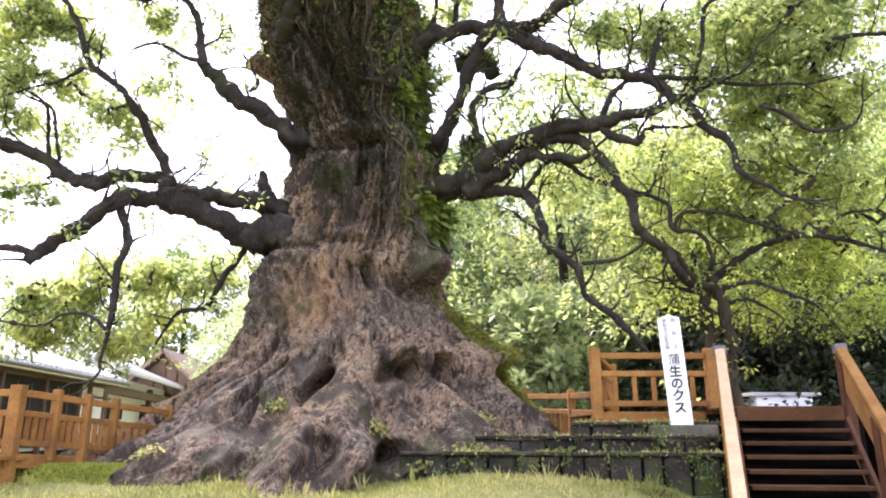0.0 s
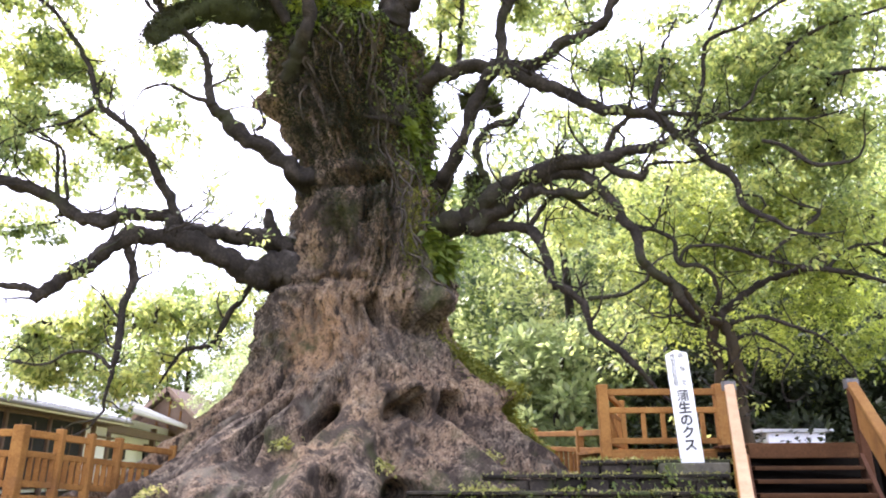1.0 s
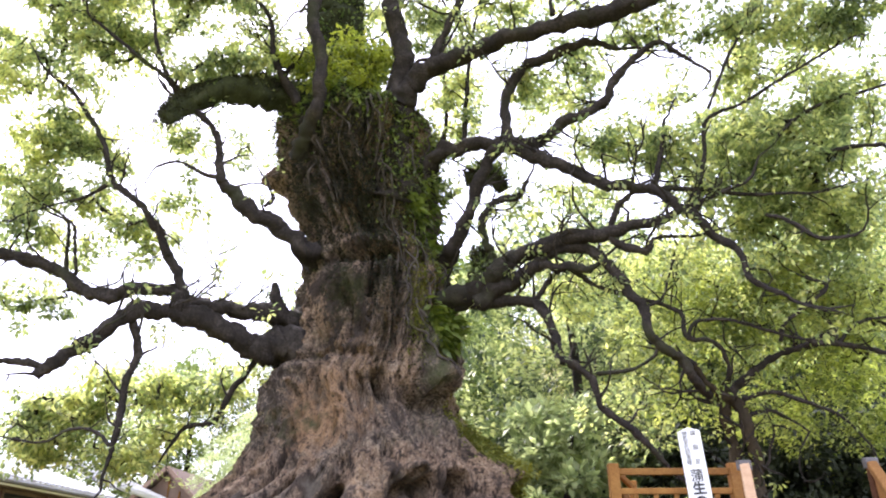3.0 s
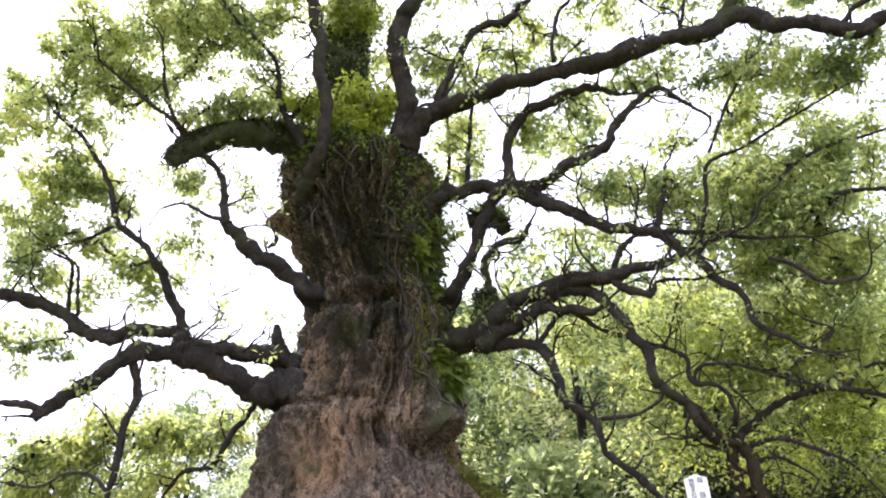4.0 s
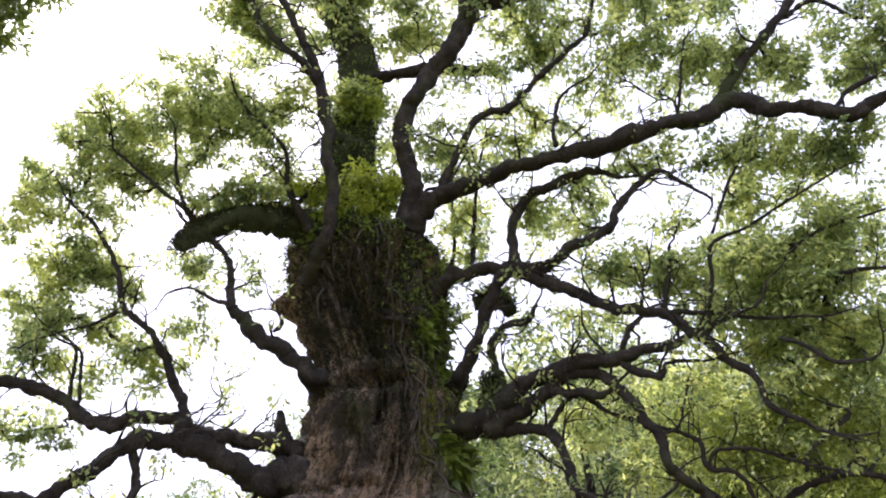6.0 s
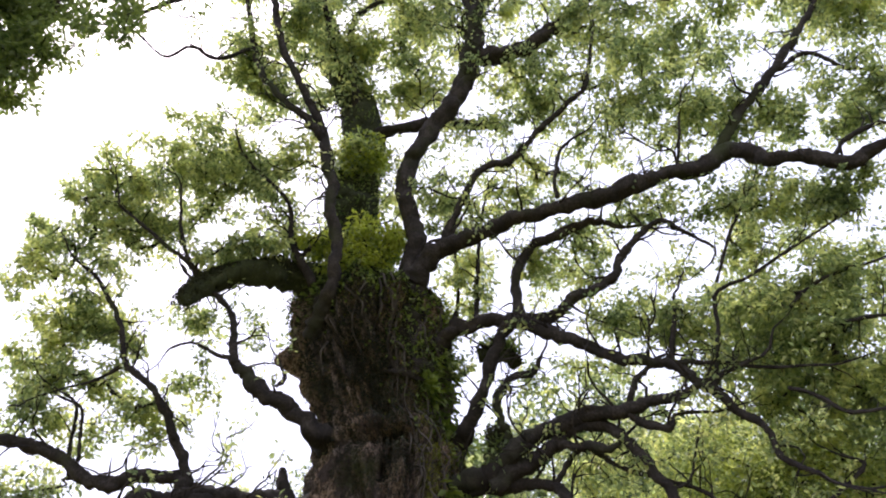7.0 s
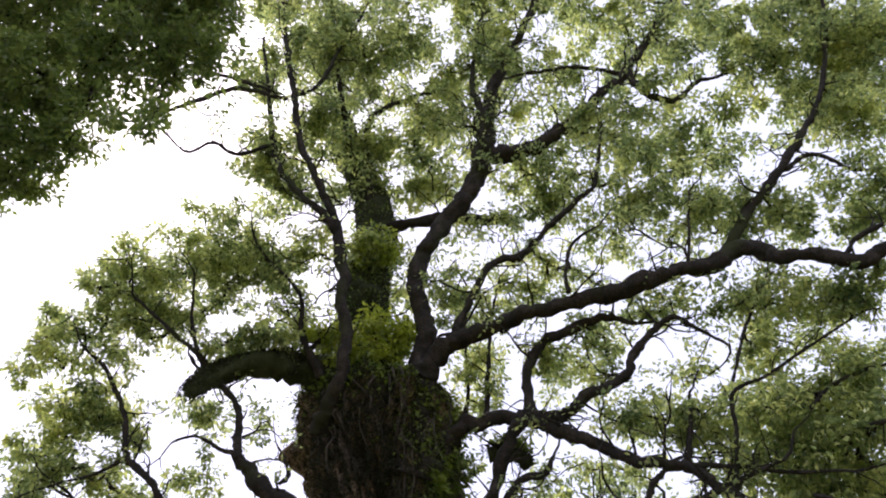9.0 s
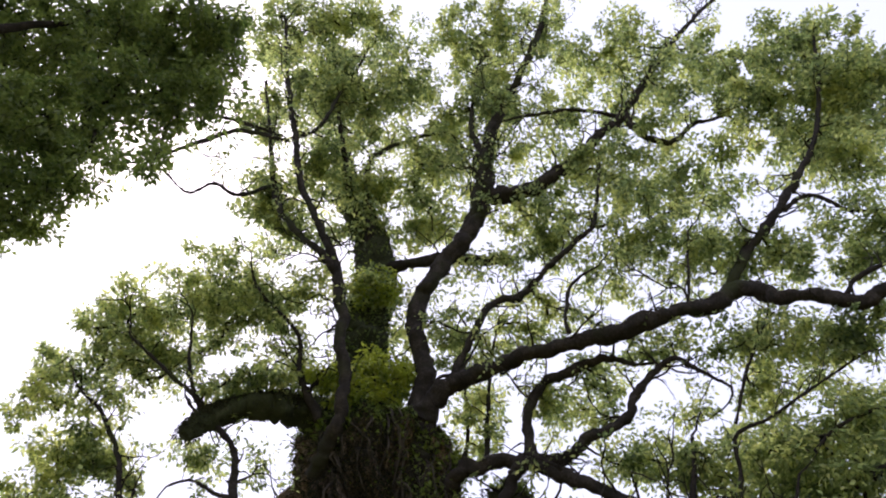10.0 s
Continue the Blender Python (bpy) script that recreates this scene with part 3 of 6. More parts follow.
for pts in ([(-5.6, 12.4, 1.15, 0.3), (-6.2, 11.7, 0.98, 0.22), (-6.8, 11.2, 0.84, 0.14), (-7.3, 10.9, 0.74, 0.06)],
            [(-4.6, 11.4, 1.1, 0.32), (-5.1, 10.8, 0.92, 0.22), (-5.6, 10.5, 0.8, 0.14), (-6.2, 10.3, 0.7, 0.05)],
            [(-2.15, 11.2, 1.7, 0.3), (-2.05, 10.6, 1.25, 0.28), (-1.95, 10.2, 0.95, 0.24), (-1.8, 9.95, 0.7, 0.14)],
            [(0.9, 12.0, 1.5, 0.35), (1.4, 11.7, 1.35, 0.28), (2.1, 11.5, 1.2, 0.2), (2.7, 11.4, 1.1, 0.08)]):
    rows = smooth(pts, 14)
    rows[:, :3] += np.array([noise.noise_vector(Vector(r[:3]) * 1.6) for r in rows]) * 0.12
    rv, rf = tube(rows, 34, 0.3)
    part("root", mesh_of("root", rv, rf, True), BARK, great_tree)


def trunk_point(th, z, out=0.0):
    """A place on the trunk's skin."""
    rows = np.array(TRUNK)
    hw = float(np.interp(z, rows[:, 0], rows[:, 2])) + out
    xc = float(np.interp(z, rows[:, 0], rows[:, 1]))
    away = Vector((math.sin(th), -math.cos(th), 0))
    hit = skin.ray_cast(Vector((xc, TRUNK_Y, z)) + away * (hw + 4), -away, hw + 4)[0]
    if hit is not None:
        return np.array(hit + away * out)
    return np.array((xc + math.sin(th) * hw, TRUNK_Y - math.cos(th) * hw * 0.94, z))


dress = np.random.default_rng(21)


def tuft(name, th, z, sth, sz, n, size, mat, droop=0.3, out=0.05, deep=0.12, label=""):
    """Small leaves growing on the trunk round one place."""
    a, h = dress.normal(th, sth, n), dress.normal(z, sz, n)
    p = np.array([trunk_point(x, y, out + dress.normal(0, deep)) for x, y in zip(a, h)])
    o = np.stack([np.sin(a), -np.cos(a), dress.normal(0, 0.4, n)], 1)
    part(name, leaf_mesh(name, p, o, size, dress, droop, 0.42), mat, great_tree, label, "stuff")


def strand(th0, z0, th1, z1, r, out=0.12):
    rows = []
    for s in np.linspace(0, 1, 9):
        th = th0 + (th1 - th0) * s + 0.025 * math.sin(s * 9 + th0 * 7) + dress.normal(0, 0.02)
        rows.append((*trunk_point(th, z0 + (z1 - z0) * s, out + dress.normal(0, 0.03)), r * (1 - 0.4 * s)))
    v, f = tube(smooth(rows, 3), 6, 0.25)
    part("aerial_root", mesh_of("aerial_root", v, f, True), STRAND, great_tree)


# ivy, ferns, moss and hanging roots on the upper trunk and the shoulder
for k in range(38):
    th = dress.uniform(0.4, 1.25)
    z = dress.uniform(7.2, 11.3)
    strand(th, z, th + dress.normal(0.05, 0.15), z - dress.uniform(1.2, 3.2), dress.uniform(0.01, 0.03))
for k in range(12):
    th, z = dress.uniform(-0.7, 0.5), dress.uniform(10.2, 11.4)
    strand(th, z, th + dress.normal(0, 0.2), z - dress.uniform(0.8, 2.4), dress.uniform(0.012, 0.035))
for th0, z0, th1, z1, r in ((0.6, 6.3, 1.0, 4.9, 0.035), (0.66, 6.2, 1.15, 4.8, 0.025), (0.55, 5.9, 0.85, 4.9, 0.03), (0.5, 7.6, 0.7, 5.9, 0.04), (0.8, 7.0, 0.75, 5.8, 0.03)):
    strand(th0, z0, th1, z1, r, 0.08)
for th, z, a, h, n in ((1.15, 6.1, 0.12, 0.3, 900), (1.2, 8.3, 0.25, 0.9, 650), (0.9, 9.9, 0.35, 0.9, 550), (0.2, 11.1, 0.7, 0.3, 450), (-0.8, 10.9, 0.5, 0.4, 200), (1.0, 10.7, 0.4, 0.6, 700)):
    tuft("fern", th, z, a, h, n, 0.16, FERN, 0.9, 0.08, 0.12)
for th, z, a, h, n in ((0.62, 6.2, 0.05, 0.5, 1500), (0.72, 7.4, 0.12, 0.9, 2500), (1.15, 3.7, 0.06, 0.3, 1600), (0.95, 5.25, 0.08, 0.12, 700), (1.0, 7.3, 0.2, 1.0, 2500), (-0.5, 10.8, 0.6, 0.8, 900), (0.4, 10.4, 0.5, 0.9, 900), (-1.1, 1.2, 0.12, 0.2, 1200)):
    tuft("moss", th, z, a, h, n, 0.06, MOSS, 0.1, 0.02, 0.05)
# near-black tufts: moss, with the upper trunk's shade put into their colour
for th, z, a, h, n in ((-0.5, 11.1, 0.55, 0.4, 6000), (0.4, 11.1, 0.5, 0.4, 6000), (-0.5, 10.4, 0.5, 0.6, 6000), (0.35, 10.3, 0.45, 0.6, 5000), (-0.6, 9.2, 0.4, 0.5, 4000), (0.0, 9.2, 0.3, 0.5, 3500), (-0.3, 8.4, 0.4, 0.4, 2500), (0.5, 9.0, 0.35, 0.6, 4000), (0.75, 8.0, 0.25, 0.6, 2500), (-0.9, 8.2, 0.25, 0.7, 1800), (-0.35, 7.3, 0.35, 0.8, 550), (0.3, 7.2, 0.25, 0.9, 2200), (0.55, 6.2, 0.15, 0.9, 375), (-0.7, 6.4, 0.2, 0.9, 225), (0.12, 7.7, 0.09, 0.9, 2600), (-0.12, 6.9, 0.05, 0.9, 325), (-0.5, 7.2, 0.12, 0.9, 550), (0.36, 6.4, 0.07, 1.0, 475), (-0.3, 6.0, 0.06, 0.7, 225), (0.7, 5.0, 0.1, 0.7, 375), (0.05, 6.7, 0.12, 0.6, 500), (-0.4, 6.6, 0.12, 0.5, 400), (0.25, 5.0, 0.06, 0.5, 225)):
    tuft("dark_moss", th, z, a, h, n, 0.06, MOSS_AND_SHADE, 0.5, 0.05, 0.05)
for th, z, a, h, n in ((0.9, 8.9, 0.25, 0.8, 900), (0.6, 11.1, 0.5, 0.3, 500), (-0.4, 11.2, 0.5, 0.25, 400)):
    tuft("ivy", th, z, a, h, n, 0.11, LEAF_DARK, 0.5, 0.1, 0.06)
for th, z, a, h, n in ((1.2, 3.45, 0.06, 0.25, 3000), (1.3, 2.9, 0.06, 0.22, 3000), (1.38, 2.2, 0.06, 0.3, 3000), (1.42, 1.6, 0.08, 0.25, 2000)):
    tuft("moss", th, z, a, h, int(n * 1.5), 0.085, MOSS, 0.3, 0.1, 0.09)
for th, z, n in ((0.98, 5.75, 220), (1.1, 5.95, 220), (0.9, 6.0, 120), (0.85, 8.6, 90), (1.15, 7.6, 120)):
    tuft("fern_frond", th, z, 0.07, 0.16, n, 0.34, FERN, 1.1, 0.1, 0.06, "bright green drooping fern fronds")
for th, z in ((-0.16, 1.95), (0.28, 1.6), (0.75, 1.75), (-0.5, 1.25), (0.55, 1.3), (0.42, 1.05)):
    tuft("weed", th, z, 0.03, 0.05, 70, 0.1, GRASS, 0.2, 0.1, 0.06)
limb(great_tree, [(-2.97, 14.20, 5.43, 0.565), (-3.42, 13.60, 5.44, 0.421), (-3.98, 13.20, 5.32, 0.241), (-4.54, 12.90, 5.56, 0.229), (-5.14, 12.70, 5.87, 0.219), (-5.45, 12.40, 5.79, 0.168), (-5.88, 12.20, 5.69, 0.156), (-6.20, 11.90, 5.38, 0.142), (-6.51, 11.70, 4.99, 0.129), (-6.79, 11.50, 4.63, 0.117), (-7.07, 11.40, 4.32, 0.106)], "limb")
limb(great_tree, [(-3.21, 14.20, 6.03, 0.315), (-3.58, 13.70, 6.01, 0.214), (-3.95, 13.30, 6.07, 0.179), (-4.37, 13.00, 6.04, 0.166), (-4.75, 12.80, 5.98, 0.174), (-5.28, 12.80, 6.15, 0.175), (-5.72, 12.80, 6.39, 0.128), (-6.46, 12.90, 6.49, 0.129), (-6.98, 12.90, 6.29, 0.148), (-7.49, 12.90, 6.49, 0.129), (-8.11, 12.80, 6.82, 0.130), (-8.76, 12.60, 7.02, 0.120), (-9.35, 12.40, 7.08, 0.109), (-10.37, 12.20, 7.12, 0.078)], "limb")
limb(great_tree, [(-6.93, 11.40, 4.48, 0.066), (-7.28, 11.40, 4.53, 0.066), (-7.68, 11.40, 4.59, 0.054), (-8.29, 11.40, 4.67, 0.038)], "limb")
limb(great_tree, [(-5.35, 12.80, 6.21, 0.107), (-5.62, 12.60, 6.78, 0.098), (-5.95, 12.30, 7.50, 0.084), (-6.18, 12.00, 7.88, 0.074), (-6.86, 12.00, 8.48, 0.061), (-7.23, 11.90, 9.41, 0.052), (-7.85, 11.80, 10.30, 0.043), (-8.46, 11.60, 10.84, 0.027)], "limb")
limb(great_tree, [(-6.95, 12.00, 8.38, 0.045), (-7.39, 12.00, 8.06, 0.035), (-7.92, 12.00, 7.93, 0.025), (-8.44, 12.00, 7.75, 0.020)], "limb")
limb(great_tree, [(-7.63, 12.80, 6.75, 0.040), (-7.74, 12.70, 7.33, 0.035), (-7.85, 12.60, 7.79, 0.031), (-8.31, 12.50, 8.00, 0.021)], "limb")
limb(great_tree, [(-5.95, 12.20, 5.51, 0.084), (-5.81, 12.20, 4.96, 0.083), (-5.85, 12.10, 4.25, 0.072), (-5.82, 12.00, 3.57, 0.061), (-5.91, 12.00, 2.89, 0.034)], "limb")
limb(great_tree, [(-5.90, 12.00, 3.27, 0.035), (-6.39, 12.20, 3.56, 0.031), (-6.96, 12.50, 3.61, 0.027), (-7.40, 12.60, 3.42, 0.023), (-8.16, 12.80, 3.51, 0.019)], "limb")
limb(great_tree, [(-3.84, 13.30, 5.26, 0.070), (-4.05, 13.40, 5.03, 0.060), (-4.48, 13.60, 4.46, 0.060), (-4.82, 13.80, 3.99, 0.055), (-5.42, 14.00, 3.88, 0.046), (-5.72, 14.00, 3.45, 0.030)], "limb")
limb(great_tree, [(-7.75, 12.90, 6.41, 0.040), (-7.91, 12.80, 7.05, 0.040), (-8.07, 12.80, 7.93, 0.036), (-8.47, 12.60, 8.22, 0.020)], "limb")
limb(great_tree, [(-3.6, 13.70, 6.0, 0.17), (-3.68, 13.60, 6.4, 0.13), (-3.78, 13.60, 6.68, 0.1), (-3.8, 13.6, 6.86, 0.06)], "limb")
limb(great_tree, [(-3.00, 14.20, 7.64, 0.333), (-3.22, 13.40, 7.55, 0.190), (-3.77, 13.00, 7.89, 0.167), (-4.24, 12.80, 8.13, 0.177), (-4.65, 12.70, 8.62, 0.137), (-4.91, 12.60, 8.91, 0.096), (-5.03, 12.60, 9.55, 0.076), (-5.22, 12.60, 10.03, 0.072), (-5.57, 12.50, 10.39, 0.067), (-6.13, 12.40, 10.80, 0.045)], "limb")
limb(great_tree, [(-4.90, 12.60, 8.84, 0.064), (-5.30, 12.50, 8.92, 0.042), (-5.80, 12.40, 9.15, 0.032), (-6.26, 12.40, 9.01, 0.021)], "limb")
limb(great_tree, [(-3.99, 12.90, 8.31, 0.053), (-3.84, 12.90, 8.51, 0.048), (-3.95, 12.90, 8.79, 0.027)], "limb")
limb(great_tree, [(-2.9, 14.10, 11.1, 0.55), (-3.75, 13.70, 11.5, 0.42), (-4.24, 13.30, 11.53, 0.349), (-4.73, 12.90, 11.35, 0.305), (-5.33, 12.60, 11.07, 0.263), (-5.78, 12.40, 10.64, 0.246), (-6.13, 12.20, 10.01, 0.195)], "mossy_limb")
limb(great_tree, [(-5.73, 12.40, 10.71, 0.078), (-6.42, 12.20, 11.29, 0.056), (-7.11, 12.00, 11.80, 0.045), (-7.98, 11.80, 12.49, 0.035)], "limb")
limb(great_tree, [(-6.00, 12.40, 10.80, 0.067), (-6.31, 12.20, 11.29, 0.051), (-6.59, 12.00, 12.13, 0.040), (-6.74, 11.80, 13.00, 0.029)], "limb")
limb(great_tree, [(-3.56, 13.20, 11.11, 0.118), (-4.15, 12.80, 12.25, 0.072), (-4.35, 12.50, 13.25, 0.049), (-5.52, 12.20, 14.52, 0.037), (-5.88, 12.00, 15.33, 0.025)], "limb")
limb(great_tree, [(-2.49, 14.20, 10.95, 0.772), (-2.78, 14.10, 12.55, 0.604), (-3.01, 14.10, 14.09, 0.597), (-2.98, 14.10, 15.38, 0.600), (-2.81, 14.10, 16.80, 0.572), (-3.22, 14.10, 18.70, 0.548), (-3.88, 14.10, 20.57, 0.481), (-4.50, 14.10, 22.68, 0.367), (-4.97, 14.10, 24.89, 0.215)], "mossy_limb")
limb(great_tree, [(-3.34, 13.30, 9.87, 0.218), (-3.19, 12.85, 10.14, 0.173), (-3.01, 12.50, 10.54, 0.152), (-2.93, 12.30, 11.31, 0.140), (-3.10, 12.10, 12.67, 0.142), (-3.39, 12.00, 14.56, 0.142), (-3.88, 11.90, 15.47, 0.107), (-4.70, 11.80, 16.34, 0.090), (-5.53, 11.70, 17.56, 0.087), (-5.99, 11.50, 19.20, 0.084), (-6.37, 11.30, 20.90, 0.065), (-7.11, 11.00, 23.94, 0.044)], "limb")
limb(great_tree, [(-3.42, 12.00, 14.77, 0.130), (-3.89, 11.90, 16.06, 0.109), (-4.54, 11.70, 17.38, 0.100), (-5.09, 11.50, 18.85, 0.105), (-5.57, 11.20, 21.04, 0.097), (-6.38, 10.80, 24.37, 0.080), (-7.18, 10.40, 28.67, 0.060)], "limb")
limb(great_tree, [(-5.38, 11.20, 20.50, 0.071), (-4.79, 11.20, 21.17, 0.065), (-4.34, 11.00, 22.90, 0.060), (-3.77, 10.80, 25.09, 0.045)], "limb")
limb(great_tree, [(-3.54, 13.90, 19.35, 0.164), (-3.87, 13.00, 20.02, 0.115), (-4.16, 12.40, 21.51, 0.093), (-4.49, 11.80, 23.18, 0.070), (-4.28, 11.20, 25.51, 0.046)], "limb")
limb(great_tree, [(-3.10, 13.60, 18.09, 0.124), (-3.39, 12.80, 21.04, 0.092), (-2.82, 12.40, 21.61, 0.076), (-1.64, 12.00, 21.73, 0.059), (-0.68, 11.80, 21.59, 0.033)], "limb")
limb(great_tree, [(-5.84, 11.50, 18.29, 0.066), (-6.64, 11.30, 17.62, 0.057), (-7.40, 11.20, 18.08, 0.051), (-7.98, 11.00, 17.40, 0.035), (-8.86, 10.80, 18.29, 0.029)], "limb")
limb(great_tree, [(-5.66, 11.20, 20.35, 0.071), (-6.82, 11.10, 20.77, 0.072), (-7.67, 11.00, 20.62, 0.071), (-8.57, 10.80, 19.52, 0.068), (-9.53, 10.60, 18.47, 0.044)], "limb")
limb(great_tree, [(-5.91, 11.20, 20.71, 0.048), (-7.49, 11.00, 21.36, 0.065), (-8.40, 10.80, 21.43, 0.065), (-9.62, 10.60, 21.34, 0.065), (-10.83, 10.50, 20.69, 0.039)], "limb")
limb(great_tree, [(-1.40, 13.70, 8.83, 0.470), (-1.34, 13.50, 9.62, 0.377), (-1.25, 13.30, 10.34, 0.310), (-1.21, 13.20, 10.86, 0.283), (-1.16, 13.00, 11.83, 0.247), (-1.26, 12.80, 12.89, 0.221), (-1.41, 12.60, 13.87, 0.203), (-1.06, 12.50, 15.02, 0.226), (-0.49, 12.40, 16.04, 0.234), (0.13, 12.30, 17.29, 0.245), (0.56, 12.10, 18.40, 0.239), (0.61, 11.90, 19.79, 0.203), (0.77, 11.70, 20.98, 0.194), (1.27, 11.40, 22.87, 0.153), (1.94, 11.10, 24.35, 0.124), (2.88, 10.70, 27.06, 0.114), (3.52, 10.30, 30.43, 0.093)], "limb")
limb(great_tree, [(-0.17, 12.40, 16.78, 0.156), (0.27, 12.00, 18.13, 0.147), (0.44, 11.80, 19.97, 0.125), (0.18, 11.60, 21.75, 0.083), (0.45, 11.20, 25.14, 0.055)], "limb")
limb(great_tree, [(0.53, 12.10, 18.40, 0.254), (1.27, 11.90, 18.08, 0.220), (2.19, 11.70, 18.33, 0.205), (3.07, 11.40, 18.89, 0.178), (3.99, 11.10, 19.85, 0.152), (4.85, 10.90, 20.76, 0.140), (5.55, 10.60, 21.83, 0.120), (6.63, 10.30, 23.62, 0.101), (7.88, 10.00, 25.42, 0.079), (9.59, 9.80, 27.74, 0.066)], "limb")
limb(great_tree, [(4.94, 10.90, 20.75, 0.109), (5.26, 10.80, 19.44, 0.089), (5.93, 10.70, 18.85, 0.079), (6.66, 10.60, 19.53, 0.066), (7.38, 10.40, 19.60, 0.044)], "limb")
limb(great_tree, [(4.85, 10.90, 20.76, 0.070), (3.51, 10.90, 21.21, 0.063), (1.87, 10.90, 20.95, 0.047), (1.15, 11.00, 20.82, 0.031)], "limb")
limb(great_tree, [(-1.33, 13.20, 10.86, 0.283), (-0.98, 12.90, 11.26, 0.228), (-0.48, 12.70, 11.66, 0.219), (0.44, 12.30, 11.92, 0.183), (1.46, 11.90, 11.94, 0.169), (2.57, 11.50, 11.98, 0.177), (3.65, 11.10, 12.03, 0.195), (4.46, 10.90, 12.26, 0.174), (5.13, 10.60, 11.97, 0.190), (5.76, 10.40, 12.31, 0.170), (6.32, 10.10, 11.76, 0.142), (6.86, 9.80, 11.35, 0.132), (7.40, 9.50, 10.95, 0.127), (7.92, 9.30, 11.11, 0.113), (9.13, 8.90, 11.26, 0.065)], "limb")
limb(great_tree, [(5.39, 10.60, 12.13, 0.128), (5.76, 10.40, 12.71, 0.119), (6.43, 10.20, 13.60, 0.112), (7.25, 9.90, 14.55, 0.104), (7.97, 9.70, 15.51, 0.090), (8.75, 9.50, 16.70, 0.069), (9.65, 9.10, 18.93, 0.054), (10.44, 8.80, 21.58, 0.037)], "limb")
limb(great_tree, [(7.24, 9.90, 14.34, 0.063), (7.98, 9.80, 14.83, 0.053), (8.46, 9.60, 13.99, 0.044), (9.09, 9.40, 13.65, 0.032)], "limb")
limb(great_tree, [(7.23, 9.70, 11.27, 0.058), (7.65, 9.50, 11.66, 0.054), (8.21, 9.30, 11.83, 0.044)], "limb")
limb(great_tree, [(-0.48, 12.70, 11.82, 0.104), (-0.28, 12.60, 12.42, 0.101), (0.15, 12.30, 13.24, 0.097), (0.67, 12.20, 13.97, 0.094), (1.25, 12.00, 13.89, 0.099), (1.89, 11.70, 14.48, 0.081), (2.59, 11.40, 15.09, 0.070), (3.24, 11.20, 15.75, 0.058), (3.68, 10.90, 17.79, 0.035)], "limb")
limb(great_tree, [(-2.43, 13.80, 17.10, 0.166), (-1.23, 13.70, 17.28, 0.166), (-0.02, 13.60, 17.17, 0.165), (1.15, 13.60, 17.00, 0.133)], "limb")
limb(great_tree, [(-0.88, 12.90, 11.58, 0.058), (-0.82, 12.80, 12.00, 0.047), (-0.28, 12.70, 12.16, 0.041), (0.21, 12.60, 13.05, 0.024)], "limb")
limb(great_tree, [(2.18, 11.60, 12.25, 0.056), (2.23, 11.50, 12.96, 0.052), (2.48, 11.40, 13.72, 0.042), (3.15, 11.30, 14.19, 0.024)], "limb")
limb(great_tree, [(4.73, 10.80, 12.27, 0.038), (4.91, 10.60, 13.15, 0.034), (5.16, 10.40, 14.31, 0.024)], "limb")
limb(great_tree, [(-0.82, 14.00, 9.61, 0.292), (-0.41, 13.40, 9.71, 0.181), (0.17, 13.10, 9.86, 0.157), (0.86, 12.80, 9.77, 0.165), (1.45, 12.60, 9.60, 0.140), (1.92, 12.40, 9.61, 0.117), (2.40, 12.20, 9.86, 0.117), (3.12, 12.00, 10.16, 0.106), (3.48, 11.80, 10.68, 0.091), (3.89, 11.60, 11.10, 0.075), (4.29, 11.40, 11.27, 0.058), (4.73, 11.20, 10.71, 0.041), (5.08, 11.00, 10.17, 0.025)], "limb")
limb(great_tree, [(1.16, 12.70, 9.77, 0.120), (1.17, 12.60, 10.61, 0.112), (1.54, 12.40, 11.42, 0.113), (2.25, 12.20, 11.69, 0.113), (2.93, 12.00, 11.81, 0.090), (3.61, 11.80, 11.46, 0.044)], "limb")
limb(great_tree, [(1.10, 12.70, 9.67, 0.141), (1.61, 12.50, 9.31, 0.138), (2.21, 12.30, 8.87, 0.124), (2.82, 12.10, 8.41, 0.120), (3.31, 11.90, 8.17, 0.108), (3.78, 11.70, 7.96, 0.105), (4.21, 11.50, 7.49, 0.093), (4.58, 11.40, 6.99, 0.081), (5.04, 11.30, 6.50, 0.066), (5.16, 11.20, 5.91, 0.059), (5.55, 11.00, 5.54, 0.041)], "limb")
limb(great_tree, [(3.84, 11.70, 7.96, 0.067), (4.53, 11.40, 7.81, 0.047), (5.25, 11.20, 7.58, 0.036), (6.10, 10.90, 7.41, 0.026)], "limb")
limb(great_tree, [(3.82, 11.70, 7.86, 0.076), (4.07, 11.60, 8.69, 0.049), (4.21, 11.50, 9.43, 0.030)], "limb")
limb(great_tree, [(4.40, 11.40, 7.11, 0.041), (4.75, 11.20, 8.43, 0.042), (4.85, 11.00, 9.08, 0.038), (5.50, 10.80, 9.32, 0.033), (6.40, 10.60, 9.83, 0.029), (7.58, 10.40, 10.49, 0.024)], "limb")
limb(great_tree, [(4.90, 11.00, 9.34, 0.034), (5.46, 10.90, 10.52, 0.035), (6.13, 10.80, 11.64, 0.026)], "limb")
limb(great_tree, [(5.95, 10.80, 8.54, 0.028), (6.61, 10.60, 9.03, 0.032), (7.80, 10.20, 9.24, 0.023)], "limb")
limb(great_tree, [(6.31, 10.80, 7.99, 0.045), (6.76, 10.60, 8.10, 0.040), (7.49, 10.30, 8.05, 0.035)], "limb")
limb(great_tree, [(5.56, 11.00, 7.07, 0.035), (5.87, 10.90, 6.90, 0.043), (6.29, 10.80, 6.50, 0.038), (6.80, 10.70, 6.48, 0.025)], "limb")
